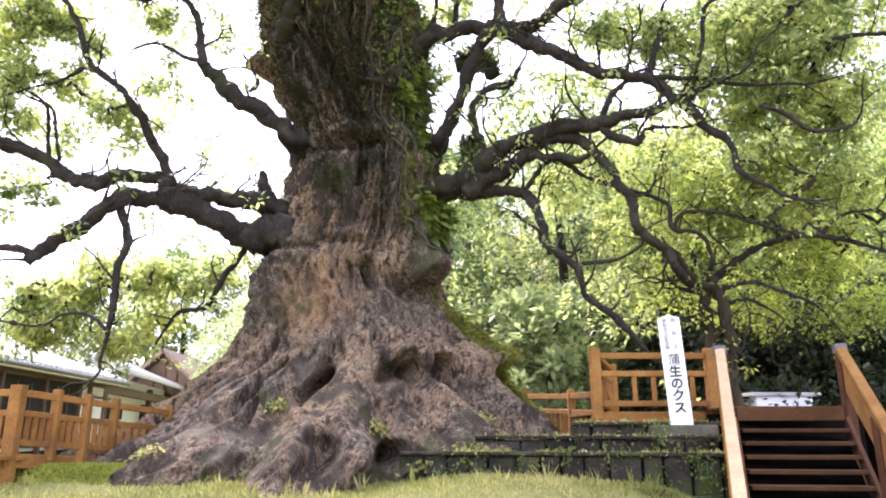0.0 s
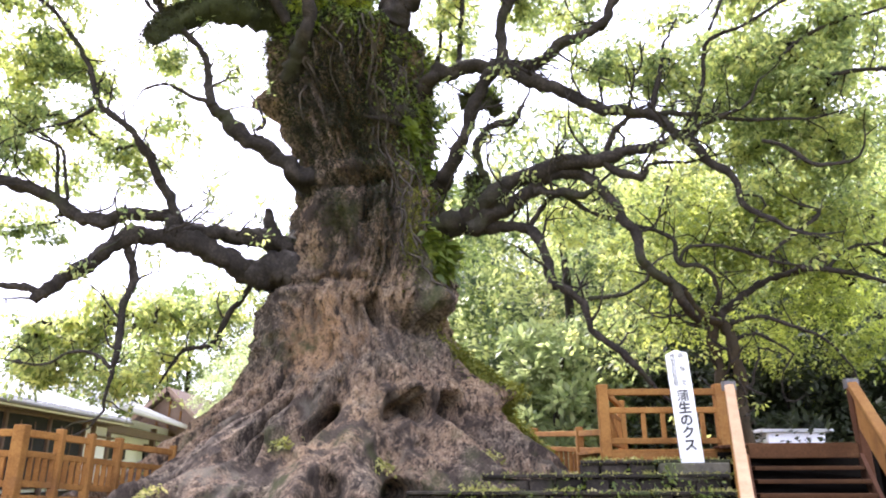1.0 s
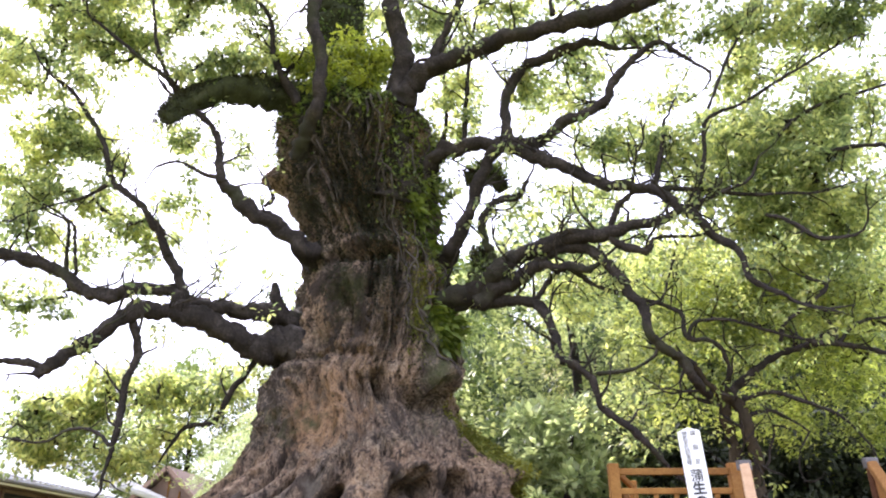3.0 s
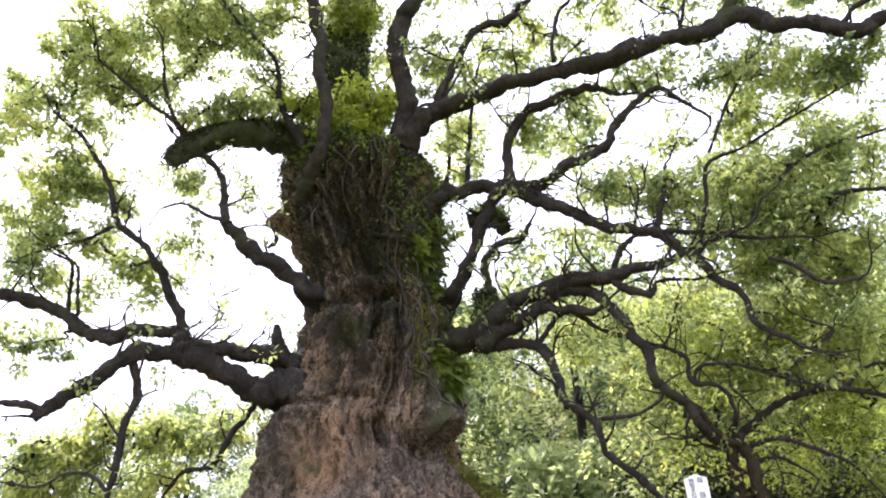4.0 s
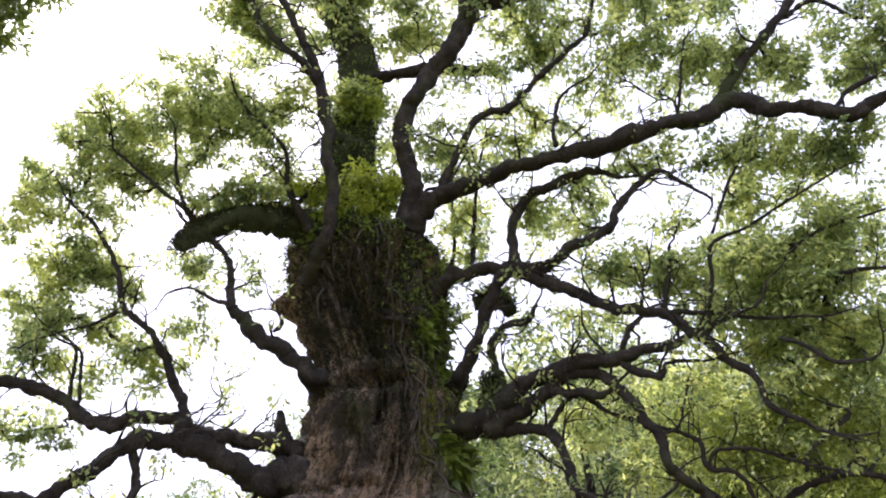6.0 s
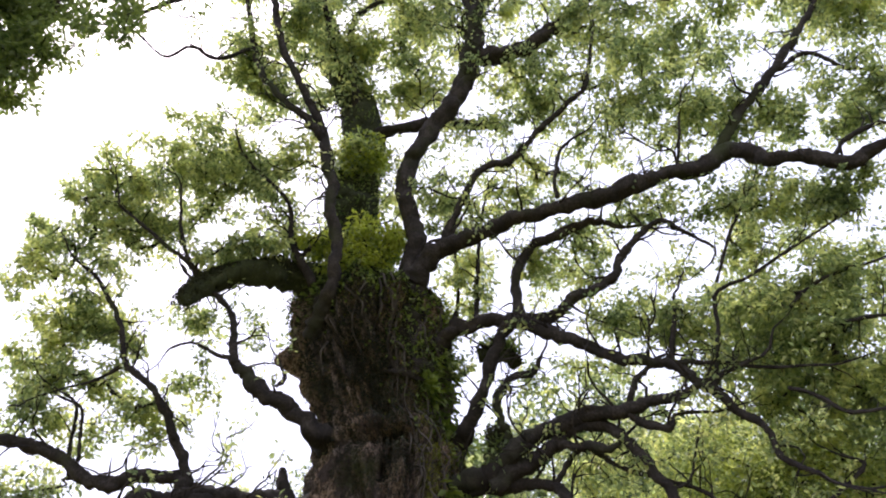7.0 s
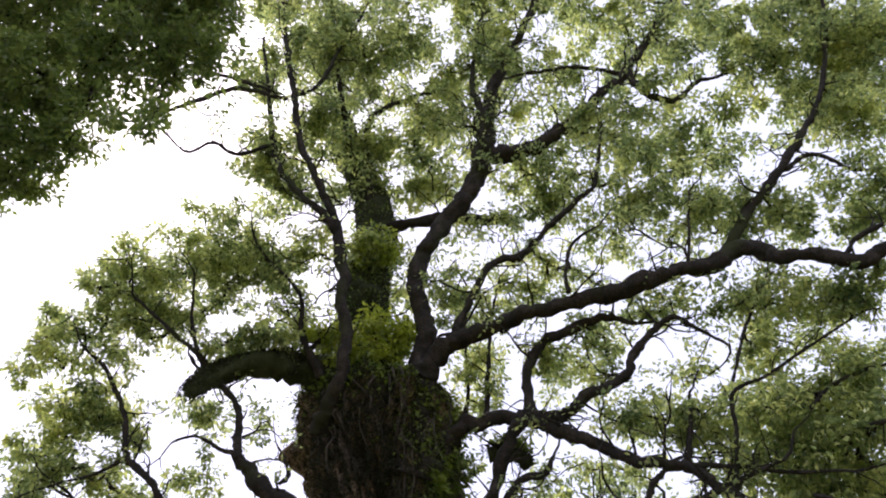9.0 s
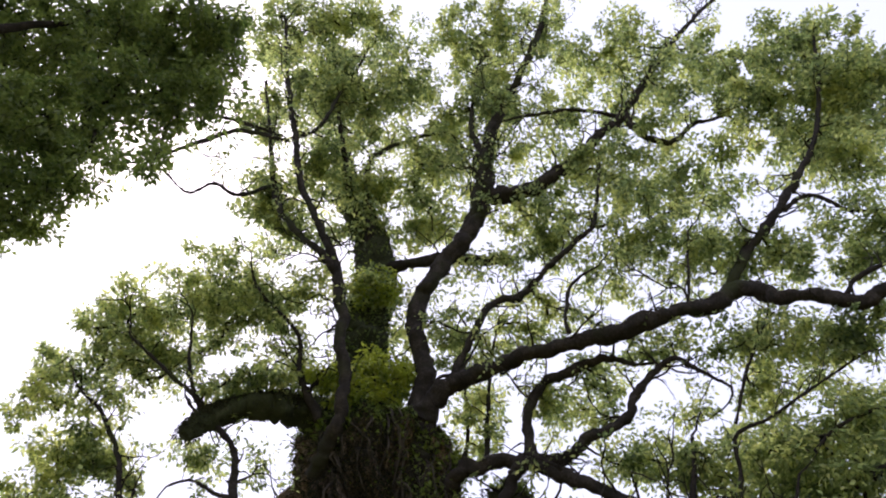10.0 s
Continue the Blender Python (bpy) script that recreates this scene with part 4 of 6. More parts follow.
limb(great_tree, [(-0.35, 14.00, 7.34, 0.216), (-0.09, 13.60, 7.56, 0.170), (0.24, 13.30, 8.01, 0.149), (0.52, 13.00, 8.60, 0.144), (0.84, 12.80, 9.33, 0.146), (1.03, 12.70, 9.63, 0.130)], "limb")
limb(great_tree, [(0.24, 13.90, 9.54, 0.174), (0.83, 13.80, 9.60, 0.173), (1.07, 13.70, 9.20, 0.147)], "mossy_limb")
limb(great_tree, [(-0.55, 13.90, 10.01, 0.106), (-0.15, 13.80, 10.91, 0.048), (-0.22, 13.70, 12.76, 0.038), (-0.14, 13.60, 14.41, 0.033)], "limb")
limb(great_tree, [(0.24, 13.40, 10.01, 0.069), (0.33, 13.40, 11.46, 0.054), (0.51, 13.40, 13.24, 0.038), (0.76, 13.40, 14.61, 0.026)], "limb")
limb(great_tree, [(-0.76, 14.20, 6.2, 0.230), (-0.16, 13.60, 6.38, 0.213), (0.42, 13.20, 6.49, 0.205), (0.86, 12.90, 6.75, 0.187), (1.37, 12.70, 7.00, 0.178), (2.08, 12.40, 7.23, 0.152), (2.80, 12.10, 7.25, 0.134), (3.41, 11.90, 7.29, 0.108), (3.89, 11.70, 7.30, 0.092), (4.22, 11.50, 7.39, 0.075), (4.65, 11.30, 7.52, 0.045), (5.31, 11.00, 7.70, 0.030)], "limb")
limb(great_tree, [(0.41, 13.20, 6.27, 0.198), (0.97, 13.00, 6.41, 0.167), (1.47, 12.80, 6.65, 0.147), (1.92, 12.60, 7.04, 0.118), (2.50, 12.40, 7.03, 0.106), (2.84, 12.30, 6.84, 0.105), (3.04, 12.20, 6.45, 0.103), (3.28, 12.10, 6.06, 0.100), (3.52, 12.10, 5.63, 0.098), (3.57, 12.10, 5.19, 0.097), (3.79, 12.20, 4.99, 0.092), (4.13, 12.30, 4.81, 0.092), (4.37, 12.50, 4.45, 0.087), (4.76, 12.80, 4.21, 0.088)], "limb")
limb(great_tree, [(0.53, 13.20, 6.63, 0.201), (0.57, 13.20, 7.06, 0.174), (0.43, 13.20, 7.31, 0.134)], "mossy_limb")
limb(great_tree, [(0.82, 13.00, 7.03, 0.101), (0.63, 12.90, 7.49, 0.081), (0.65, 12.80, 7.96, 0.082), (0.97, 12.70, 8.27, 0.072), (1.33, 12.60, 8.38, 0.072), (1.57, 12.50, 8.72, 0.031)], "limb")
limb(great_tree, [(2.90, 12.10, 7.22, 0.067), (3.27, 12.00, 6.88, 0.084), (3.65, 11.90, 6.78, 0.074), (3.79, 11.90, 7.01, 0.037), (4.24, 11.80, 7.01, 0.032)], "limb")
limb(great_tree, [(3.03, 12.10, 7.34, 0.067), (3.23, 12.00, 7.78, 0.058), (3.63, 11.90, 8.10, 0.044)], "limb")
limb(great_tree, [(1.73, 12.60, 6.80, 0.078), (2.15, 12.50, 6.72, 0.087), (2.61, 12.40, 6.62, 0.076), (2.88, 12.30, 6.73, 0.038)], "limb")
limb(great_tree, [(-0.27, 13.80, 6.25, 0.158), (0.20, 13.50, 6.29, 0.139), (0.89, 13.20, 6.22, 0.121), (1.50, 13.00, 6.18, 0.110), (1.75, 12.90, 5.87, 0.098), (1.92, 12.80, 5.42, 0.092), (1.95, 12.70, 4.94, 0.090), (2.32, 12.70, 4.74, 0.080), (2.57, 12.70, 4.44, 0.075), (2.69, 12.70, 4.01, 0.069), (3.14, 12.70, 3.66, 0.064), (3.42, 12.70, 3.33, 0.055), (3.70, 12.70, 3.00, 0.036)], "limb")
limb(great_tree, [(1.61, 13.00, 6.17, 0.070), (1.96, 12.90, 6.64, 0.065), (2.23, 12.80, 6.78, 0.055), (2.84, 12.60, 6.34, 0.044), (3.43, 12.40, 6.03, 0.043), (3.81, 12.30, 5.87, 0.042), (4.18, 12.20, 5.61, 0.046), (4.24, 12.20, 5.17, 0.046), (4.78, 12.30, 5.09, 0.041), (5.02, 12.50, 4.76, 0.042), (5.09, 12.90, 4.31, 0.047)], "limb")
limb(great_tree, [(2.63, 12.70, 4.61, 0.042), (3.22, 12.50, 4.63, 0.037), (3.61, 12.30, 4.82, 0.032), (3.70, 12.20, 5.01, 0.027)], "limb")
limb(great_tree, [(4.23, 12.20, 5.12, 0.037), (4.39, 12.10, 5.41, 0.037), (4.92, 12.00, 5.43, 0.032), (5.47, 11.90, 5.23, 0.031), (6.10, 11.80, 4.98, 0.027)], "limb")
limb(great_tree, [(5.93, 12.20, 5.05, 0.037), (6.04, 12.10, 5.40, 0.037), (6.52, 12.00, 5.75, 0.041), (6.83, 11.90, 6.04, 0.037), (6.44, 11.90, 6.21, 0.023)], "limb")
foliage(great_tree, (-7.05, 11.24, 28.97), (2.10, 1.70, 1.29), 6079)
foliage(great_tree, (-4.50, 11.24, 29.32), (1.88, 1.47, 1.06), 4126)
foliage(great_tree, (-5.58, 11.66, 25.14), (1.90, 1.69, 1.48), 6705)
foliage(great_tree, (-7.19, 11.87, 23.48), (0.91, 0.96, 1.01), 1842)
foliage(great_tree, (-3.54, 11.87, 23.66), (1.52, 1.57, 1.62), 4912)
foliage(great_tree, (-1.96, 11.66, 24.88), (1.25, 1.36, 1.46), 2407)
foliage(great_tree, (0.84, 11.13, 27.46), (2.21, 1.77, 1.33), 7860)
foliage(great_tree, (3.12, 10.92, 28.41), (1.13, 1.13, 1.13), 1432)
foliage(great_tree, (1.12, 11.87, 23.76), (1.11, 1.16, 1.21), 3242)
foliage(great_tree, (-1.65, 12.72, 20.82), (1.32, 1.32, 1.32), 3209)
foliage(great_tree, (-6.12, 12.19, 18.99), (1.06, 1.14, 1.23), 3094)
foliage(great_tree, (-5.04, 12.30, 21.04), (0.85, 0.99, 1.13), 2210)
foliage(great_tree, (-3.19, 13.14, 20.52), (1.33, 1.14, 0.95), 2579)
foliage(great_tree, (-1.26, 13.57, 18.83), (1.08, 0.99, 0.90), 2456)
foliage(great_tree, (1.67, 12.51, 17.63), (1.25, 1.04, 0.83), 2456)
foliage(great_tree, (3.72, 11.66, 18.64), (1.43, 1.22, 1.01), 2386)
foliage(great_tree, (4.94, 11.45, 17.42), (1.11, 1.03, 0.95), 2210)
foliage(great_tree, (5.12, 10.92, 25.58), (1.86, 1.76, 1.66), 2947)
foliage(great_tree, (6.69, 11.02, 22.57), (1.32, 1.22, 1.13), 1473)
foliage(great_tree, (8.52, 10.60, 24.12), (1.46, 1.37, 1.27), 2280)
foliage(great_tree, (8.52, 10.39, 20.12), (1.18, 1.27, 1.35), 1965)
foliage(great_tree, (10.31, 9.54, 22.47), (1.16, 1.25, 1.34), 3706)
foliage(great_tree, (10.57, 9.65, 19.26), (1.35, 1.19, 1.03), 4523)
foliage(great_tree, (9.72, 9.86, 16.42), (1.00, 0.93, 0.85), 2456)
foliage(great_tree, (9.11, 10.18, 17.51), (0.76, 0.83, 0.91), 1579)
foliage(great_tree, (5.94, 11.13, 14.53), (1.18, 0.88, 0.58), 2296)
foliage(great_tree, (7.19, 10.81, 13.70), (0.92, 0.69, 0.46), 1432)
foliage(great_tree, (4.51, 11.66, 15.22), (0.95, 0.84, 0.73), 1710)
foliage(great_tree, (7.47, 10.28, 10.88), (0.89, 0.72, 0.55), 2105)
foliage(great_tree, (5.75, 11.24, 11.65), (0.85, 0.70, 0.54), 921)
foliage(great_tree, (4.40, 11.87, 12.10), (0.77, 0.61, 0.45), 859)
foliage(great_tree, (6.66, 10.81, 11.24), (0.81, 0.75, 0.70), 1228)
foliage(great_tree, (8.78, 9.75, 12.97), (0.60, 0.66, 0.72), 1403)
foliage(great_tree, (12.13, 9.54, 20.72), (1.00, 0.92, 0.84), 1754)
foliage(great_tree, (-8.57, 12.51, 13.98), (1.40, 1.03, 0.66), 2600)
foliage(great_tree, (-6.67, 12.72, 15.67), (1.74, 1.26, 0.79), 3345)
foliage(great_tree, (-9.01, 12.51, 12.83), (0.98, 0.84, 0.70), 1637)
foliage(great_tree, (-5.35, 13.04, 14.41), (0.91, 0.91, 0.91), 1852)
foliage(great_tree, (-7.44, 12.72, 12.61), (0.97, 0.76, 0.56), 1179)
foliage(great_tree, (-9.63, 12.51, 11.95), (0.87, 0.67, 0.47), 851)
foliage(great_tree, (-4.30, 12.93, 15.59), (0.87, 0.83, 0.79), 1447)
foliage(great_tree, (-6.67, 12.83, 13.83), (1.03, 0.88, 0.74), 1637)
foliage(great_tree, (-2.84, 13.36, 15.65), (0.61, 0.62, 0.64), 1777)
foliage(great_tree, (-2.50, 13.67, 12.39), (0.92, 0.81, 0.71), 3041)
foliage(great_tree, (-3.52, 13.78, 12.50), (0.86, 0.68, 0.50), 1473)
foliage(great_tree, (-4.63, 13.57, 13.27), (0.59, 0.66, 0.73), 748)
foliage(great_tree, (-0.51, 13.36, 13.76), (0.88, 0.81, 0.74), 1403)
foliage(great_tree, (0.34, 13.57, 12.97), (0.72, 0.64, 0.57), 701)
foliage(great_tree, (-0.04, 13.36, 15.91), (0.64, 0.60, 0.56), 409)
foliage(great_tree, (1.86, 12.93, 11.55), (0.72, 0.62, 0.52), 900)
foliage(great_tree, (2.80, 12.72, 11.05), (0.57, 0.57, 0.57), 710)
foliage(great_tree, (0.28, 13.78, 11.25), (0.80, 0.80, 0.80), 1473)
foliage(great_tree, (1.53, 12.72, 13.90), (0.72, 0.65, 0.58), 584)
foliage(great_tree, (2.69, 12.51, 12.19), (0.59, 0.46, 0.33), 394)
foliage(great_tree, (-3.60, 14.42, 19.40), (1.33, 0.95, 0.57), 1031)
foliage(great_tree, (3.32, 11.55, 22.22), (1.14, 1.14, 1.14), 1263)
foliage(great_tree, (-0.50, 12.08, 22.63), (0.98, 0.98, 0.98), 1432)
foliage(great_tree, (6.23, 11.02, 17.29), (0.93, 0.78, 0.62), 842)
foliage(great_tree, (-5.50, 12.72, 29.93), (4.45, 3.34, 2.22), 5968)
foliage(great_tree, (-1.42, 13.25, 24.73), (3.46, 3.02, 2.59), 5502)
foliage(great_tree, (1.43, 13.04, 21.85), (2.94, 2.55, 2.16), 5403)
foliage(great_tree, (4.60, 11.66, 24.40), (3.06, 2.65, 2.24), 4342)
foliage(great_tree, (7.27, 11.02, 19.96), (2.92, 2.57, 2.23), 5816)
foliage(great_tree, (10.29, 9.96, 19.89), (2.31, 2.31, 2.31), 5731)
foliage(great_tree, (4.84, 11.87, 15.93), (2.73, 2.05, 1.36), 3789)
foliage(great_tree, (0.24, 13.78, 14.54), (2.01, 1.70, 1.39), 2737)
foliage(great_tree, (-5.02, 13.57, 19.59), (2.05, 1.96, 1.87), 4503)
foliage(great_tree, (-7.45, 13.25, 15.11), (2.36, 1.73, 1.10), 2456)
foliage(great_tree, (-8.58, 12.93, 12.82), (1.70, 1.28, 0.85), 1684)
foliage(great_tree, (6.34, 11.66, 11.69), (2.22, 1.60, 0.99), 2200)
foliage(great_tree, (2.39, 12.72, 16.56), (1.93, 1.61, 1.29), 2751)
foliage(great_tree, (-2.21, 14.42, 15.66), (0.99, 1.24, 1.49), 1579)
foliage(great_tree, (2.47, 13.14, 14.29), (1.78, 1.34, 0.89), 1263)
foliage(great_tree, (8.28, 10.18, 13.70), (1.28, 1.21, 1.15), 2631)
foliage(great_tree, (-9.70, 12.41, 11.01), (0.97, 0.87, 0.78), 1748)
foliage(great_tree, (-8.64, 12.73, 9.98), (0.89, 0.76, 0.63), 1544)
foliage(great_tree, (-9.42, 12.84, 9.02), (0.74, 0.68, 0.62), 1271)
foliage(great_tree, (-7.92, 12.84, 8.58), (0.85, 0.67, 0.49), 1137)
foliage(great_tree, (-9.05, 13.05, 7.89), (0.72, 0.66, 0.60), 1271)
foliage(great_tree, (-6.49, 13.05, 7.87), (0.66, 0.66, 0.66), 1175)
foliage(great_tree, (-5.95, 13.16, 8.60), (0.62, 0.56, 0.49), 565)
foliage(great_tree, (-6.33, 13.27, 10.30), (0.59, 0.56, 0.53), 572)
foliage(great_tree, (-4.74, 13.48, 9.95), (0.46, 0.53, 0.59), 278)
foliage(great_tree, (-9.13, 13.38, 6.50), (0.70, 0.58, 0.47), 762)
foliage(great_tree, (-8.05, 13.27, 6.21), (0.57, 0.46, 0.34), 317)
foliage(great_tree, (-8.22, 13.48, 7.69), (0.55, 0.52, 0.49), 444)
foliage(great_tree, (-4.89, 13.70, 6.54), (0.47, 0.34, 0.21), 177)
foliage(great_tree, (-7.60, 12.84, 9.73), (0.63, 0.63, 0.63), 882)
foliage(great_tree, (-9.95, 12.20, 12.18), (0.80, 0.66, 0.53), 508)
foliage(great_tree, (-8.40, 12.63, 11.16), (0.66, 0.66, 0.66), 794)
foliage(great_tree, (-5.54, 13.27, 11.95), (0.76, 0.51, 0.25), 559)
foliage(great_tree, (-8.83, 12.84, 14.04), (1.31, 1.05, 0.80), 1573)
foliage(great_tree, (-7.51, 13.05, 15.04), (1.20, 1.05, 0.90), 1356)
foliage(great_tree, (-5.76, 13.16, 15.33), (1.37, 1.26, 1.14), 2145)
foliage(great_tree, (-4.81, 13.48, 13.40), (0.66, 0.69, 0.73), 635)
foliage(great_tree, (-7.75, 12.95, 12.98), (0.99, 0.74, 0.49), 605)
foliage(great_tree, (-4.19, 13.80, 12.53), (0.58, 0.51, 0.43), 423)
foliage(great_tree, (-0.29, 14.12, 9.52), (0.40, 0.60, 0.80), 715)
foliage(great_tree, (0.32, 16.10, 13.47), (0.74, 0.94, 1.15), 1265)
foliage(great_tree, (2.27, 15.01, 12.63), (0.84, 0.72, 0.61), 1010)
foliage(great_tree, (3.31, 14.64, 12.90), (0.68, 0.75, 0.83), 994)
foliage(great_tree, (4.21, 14.15, 13.64), (0.68, 0.60, 0.53), 632)
foliage(great_tree, (4.92, 14.15, 11.09), (0.76, 0.65, 0.53), 250, True)
foliage(great_tree, (4.12, 14.40, 10.43), (0.83, 0.61, 0.39), 635, True)
foliage(great_tree, (6.28, 13.66, 10.11), (1.25, 0.95, 0.66), 1903, True)
foliage(great_tree, (7.46, 13.30, 9.71), (1.20, 0.98, 0.76), 1870, True)
foliage(great_tree, (8.50, 12.93, 9.19), (0.91, 0.85, 0.79), 1492, True)
foliage(great_tree, (6.59, 13.66, 8.63), (1.06, 0.81, 0.56), 1351, True)
foliage(great_tree, (7.90, 13.05, 7.77), (0.99, 0.79, 0.58), 1300, True)
foliage(great_tree, (6.10, 13.42, 11.56), (0.61, 0.61, 0.61), 150)
foliage(great_tree, (7.99, 12.93, 12.35), (1.15, 0.98, 0.81), 1317)
foliage(great_tree, (8.79, 12.57, 10.73), (0.94, 0.85, 0.75), 1756)
foliage(great_tree, (5.50, 13.91, 9.05), (0.77, 0.71, 0.64), 917, True)
foliage(great_tree, (1.96, 15.37, 9.72), (0.85, 0.71, 0.57), 523)
foliage(great_tree, (3.25, 14.88, 9.30), (0.68, 0.62, 0.55), 516)
foliage(great_tree, (5.12, 14.40, 7.61), (1.01, 0.79, 0.57), 840, True)
foliage(great_tree, (6.75, 13.66, 7.28), (1.07, 0.83, 0.60), 1263, True)
foliage(great_tree, (7.83, 13.18, 6.59), (0.90, 0.79, 0.67), 1348, True)
foliage(great_tree, (6.21, 14.15, 6.23), (0.94, 0.77, 0.59), 933, True)
foliage(great_tree, (4.67, 14.64, 6.78), (0.62, 0.59, 0.56), 418, True)
foliage(great_tree, (7.23, 14.03, 5.48), (1.02, 0.83, 0.63), 1390, True)
foliage(great_tree, (5.14, 14.64, 6.02), (0.72, 0.60, 0.48), 446, True)
foliage(great_tree, (2.70, 15.25, 7.28), (0.79, 0.62, 0.46), 638)
foliage(great_tree, (3.83, 14.88, 7.54), (0.65, 0.52, 0.39), 250, True)
foliage(great_tree, (-8.36, 13.70, 4.10), (0.74, 0.63, 0.51), 1960)
foliage(great_tree, (-7.46, 13.48, 4.17), (0.67, 0.56, 0.45), 1447)
foliage(great_tree, (-7.78, 13.48, 3.39), (0.77, 0.58, 0.39), 1643)
foliage(great_tree, (-6.23, 13.70, 4.44), (0.57, 0.57, 0.57), 1341)
foliage(great_tree, (-6.15, 14.55, 3.77), (0.72, 0.60, 0.48), 1288)
foliage(great_tree, (-5.58, 14.34, 4.69), (0.60, 0.54, 0.48), 938)
foliage(great_tree, (-4.94, 14.55, 4.86), (0.55, 0.55, 0.55), 1086)
foliage(great_tree, (-6.11, 12.84, 3.09), (0.63, 0.44, 0.26), 904)
foliage(great_tree, (-6.84, 13.27, 4.46), (0.45, 0.50, 0.56), 803)
foliage(great_tree, (-9.04, 13.38, 8.91), (0.74, 0.74, 0.74), 762)
foliage(great_tree, (-9.05, 13.05, 9.98), (0.87, 0.74, 0.62), 865)
foliage(great_tree, (-7.35, 13.27, 7.89), (0.72, 0.60, 0.48), 508)
foliage(great_tree, (-8.71, 13.27, 6.12), (0.58, 0.46, 0.35), 264)
foliage(great_tree, (3.58, 15.12, 4.43), (0.63, 0.50, 0.38), 320, True)
foliage(great_tree, (4.14, 15.12, 3.80), (0.56, 0.43, 0.31), 205, True)
foliage(great_tree, (2.75, 15.24, 7.00), (0.73, 0.60, 0.46), 641)
foliage(great_tree, (3.95, 14.88, 6.59), (0.77, 0.64, 0.51), 512, True)
foliage(great_tree, (3.38, 12.30, 9.34), (0.85, 0.65, 0.45), 1169)
foliage(great_tree, (4.45, 11.98, 9.00), (1.03, 0.73, 0.44), 1646)
foliage(great_tree, (5.91, 11.45, 9.00), (1.00, 0.79, 0.58), 2263)
foliage(great_tree, (7.09, 11.02, 9.43), (0.74, 0.69, 0.63), 1637)
foliage(great_tree, (6.67, 11.02, 8.26), (0.69, 0.57, 0.44), 1364)
foliage(great_tree, (5.83, 11.45, 10.31), (0.51, 0.54, 0.57), 682)
foliage(great_tree, (4.45, 12.08, 10.18), (0.47, 0.44, 0.41), 200)
foliage(great_tree, (6.0, 10.8, 13.7), (0.95, 0.8, 0.6), 1500)
foliage(great_tree, (5.8, 12.2, 7.6), (1.2, 0.8, 0.5), 1700)
foliage(great_tree, (7.3, 11.8, 7.6), (1.1, 0.8, 0.6), 2000)
foliage(great_tree, (6.6, 12.4, 8.5), (1.2, 0.8, 0.5), 1700)
foliage(great_tree, (-5.67, 13.36, 12.20), (0.84, 0.54, 0.25), 299)
foliage(great_tree, (-6.03, 13.36, 10.01), (0.63, 0.57, 0.50), 346)
foliage(great_tree, (-8.26, 12.93, 10.20), (0.75, 0.69, 0.63), 519)
foliage(great_tree, (-9.53, 12.72, 10.37), (0.88, 0.72, 0.57), 545)
for centre, radii, n in (((-2.7, 13.3, 15.85), (0.6, 0.4, 0.5), 650), ((-2.42, 13.25, 15.3), (0.35, 0.25, 0.55), 380), ((-2.95, 13.3, 15.2), (0.2, 0.2, 0.3), 120), ((-2.4, 13.1, 12.5), (0.75, 0.5, 0.55), 950), ((-1.7, 13.2, 12.3), (0.55, 0.45, 0.7), 650),
                         ((-3.5, 13.1, 12.1), (0.65, 0.45, 0.6), 650), ((-2.6, 13.0, 11.7), (0.8, 0.35, 0.3), 420), ((-5.3, 12.3, 11.7), (0.65, 0.4, 0.25), 520), ((-4.5, 12.5, 11.75), (0.6, 0.35, 0.28), 480), ((-5.9, 12.0, 11.2), (0.4, 0.3, 0.3), 220)):
    p, o, c = clumps(centre, radii, n, 34, 0.8, 0.2)
    part("sprout_growth", leaf_mesh("sprout_growth", p, o, 0.15, leaf_rng, 0.8), LEAF_SPROUT if centre[0] > -4 else LEAF, great_tree, "bright yellow-green sprouting leaves" if centre[0] > -4 else "", "stuff")
    SPROUTS[great_tree.name].append(c)
twigs(great_tree)
branchlets(great_tree)

# slender tree behind the deck
limb(small_tree, [(5.35, 13.00, 1.84, 0.117), (5.40, 13.00, 2.84, 0.119), (5.36, 13.00, 3.47, 0.112), (5.28, 13.00, 4.06, 0.114), (5.12, 13.00, 4.20, 0.095), (4.71, 12.80, 4.38, 0.075), (4.44, 12.60, 4.74, 0.056)], "stem")
limb(small_tree, [(5.08, 13.30, 1.85, 0.101), (5.17, 13.30, 3.19, 0.104), (5.08, 13.20, 3.82, 0.095), (5.07, 13.10, 4.08, 0.086), (5.21, 13.00, 4.33, 0.086)], "stem")
limb(small_tree, [(5.05, 13.00, 4.17, 0.095), (5.43, 12.80, 4.53, 0.080), (5.81, 12.60, 4.84, 0.070), (6.22, 12.40, 4.98, 0.065), (6.70, 12.20, 5.02, 0.059), (7.29, 12.00, 4.88, 0.049), (7.83, 11.80, 4.64, 0.039), (8.36, 11.60, 4.50, 0.026)], "limb")
limb(small_tree, [(5.35, 13.00, 4.17, 0.052), (5.82, 12.80, 4.28, 0.042), (6.33, 12.60, 4.08, 0.037), (6.85, 12.50, 3.79, 0.027), (7.21, 12.40, 3.26, 0.018)], "limb")
limb(small_tree, [(5.37, 13.00, 3.89, 0.042), (5.82, 12.90, 3.98, 0.033), (6.26, 12.80, 3.69, 0.023)], "limb")
limb(small_tree, [(6.90, 12.20, 4.99, 0.036), (7.34, 12.10, 5.39, 0.032), (7.91, 12.00, 5.46, 0.023)], "limb")
foliage(small_tree, (5.09, 14.03, 6.55), (0.91, 0.76, 0.61), 877, True)
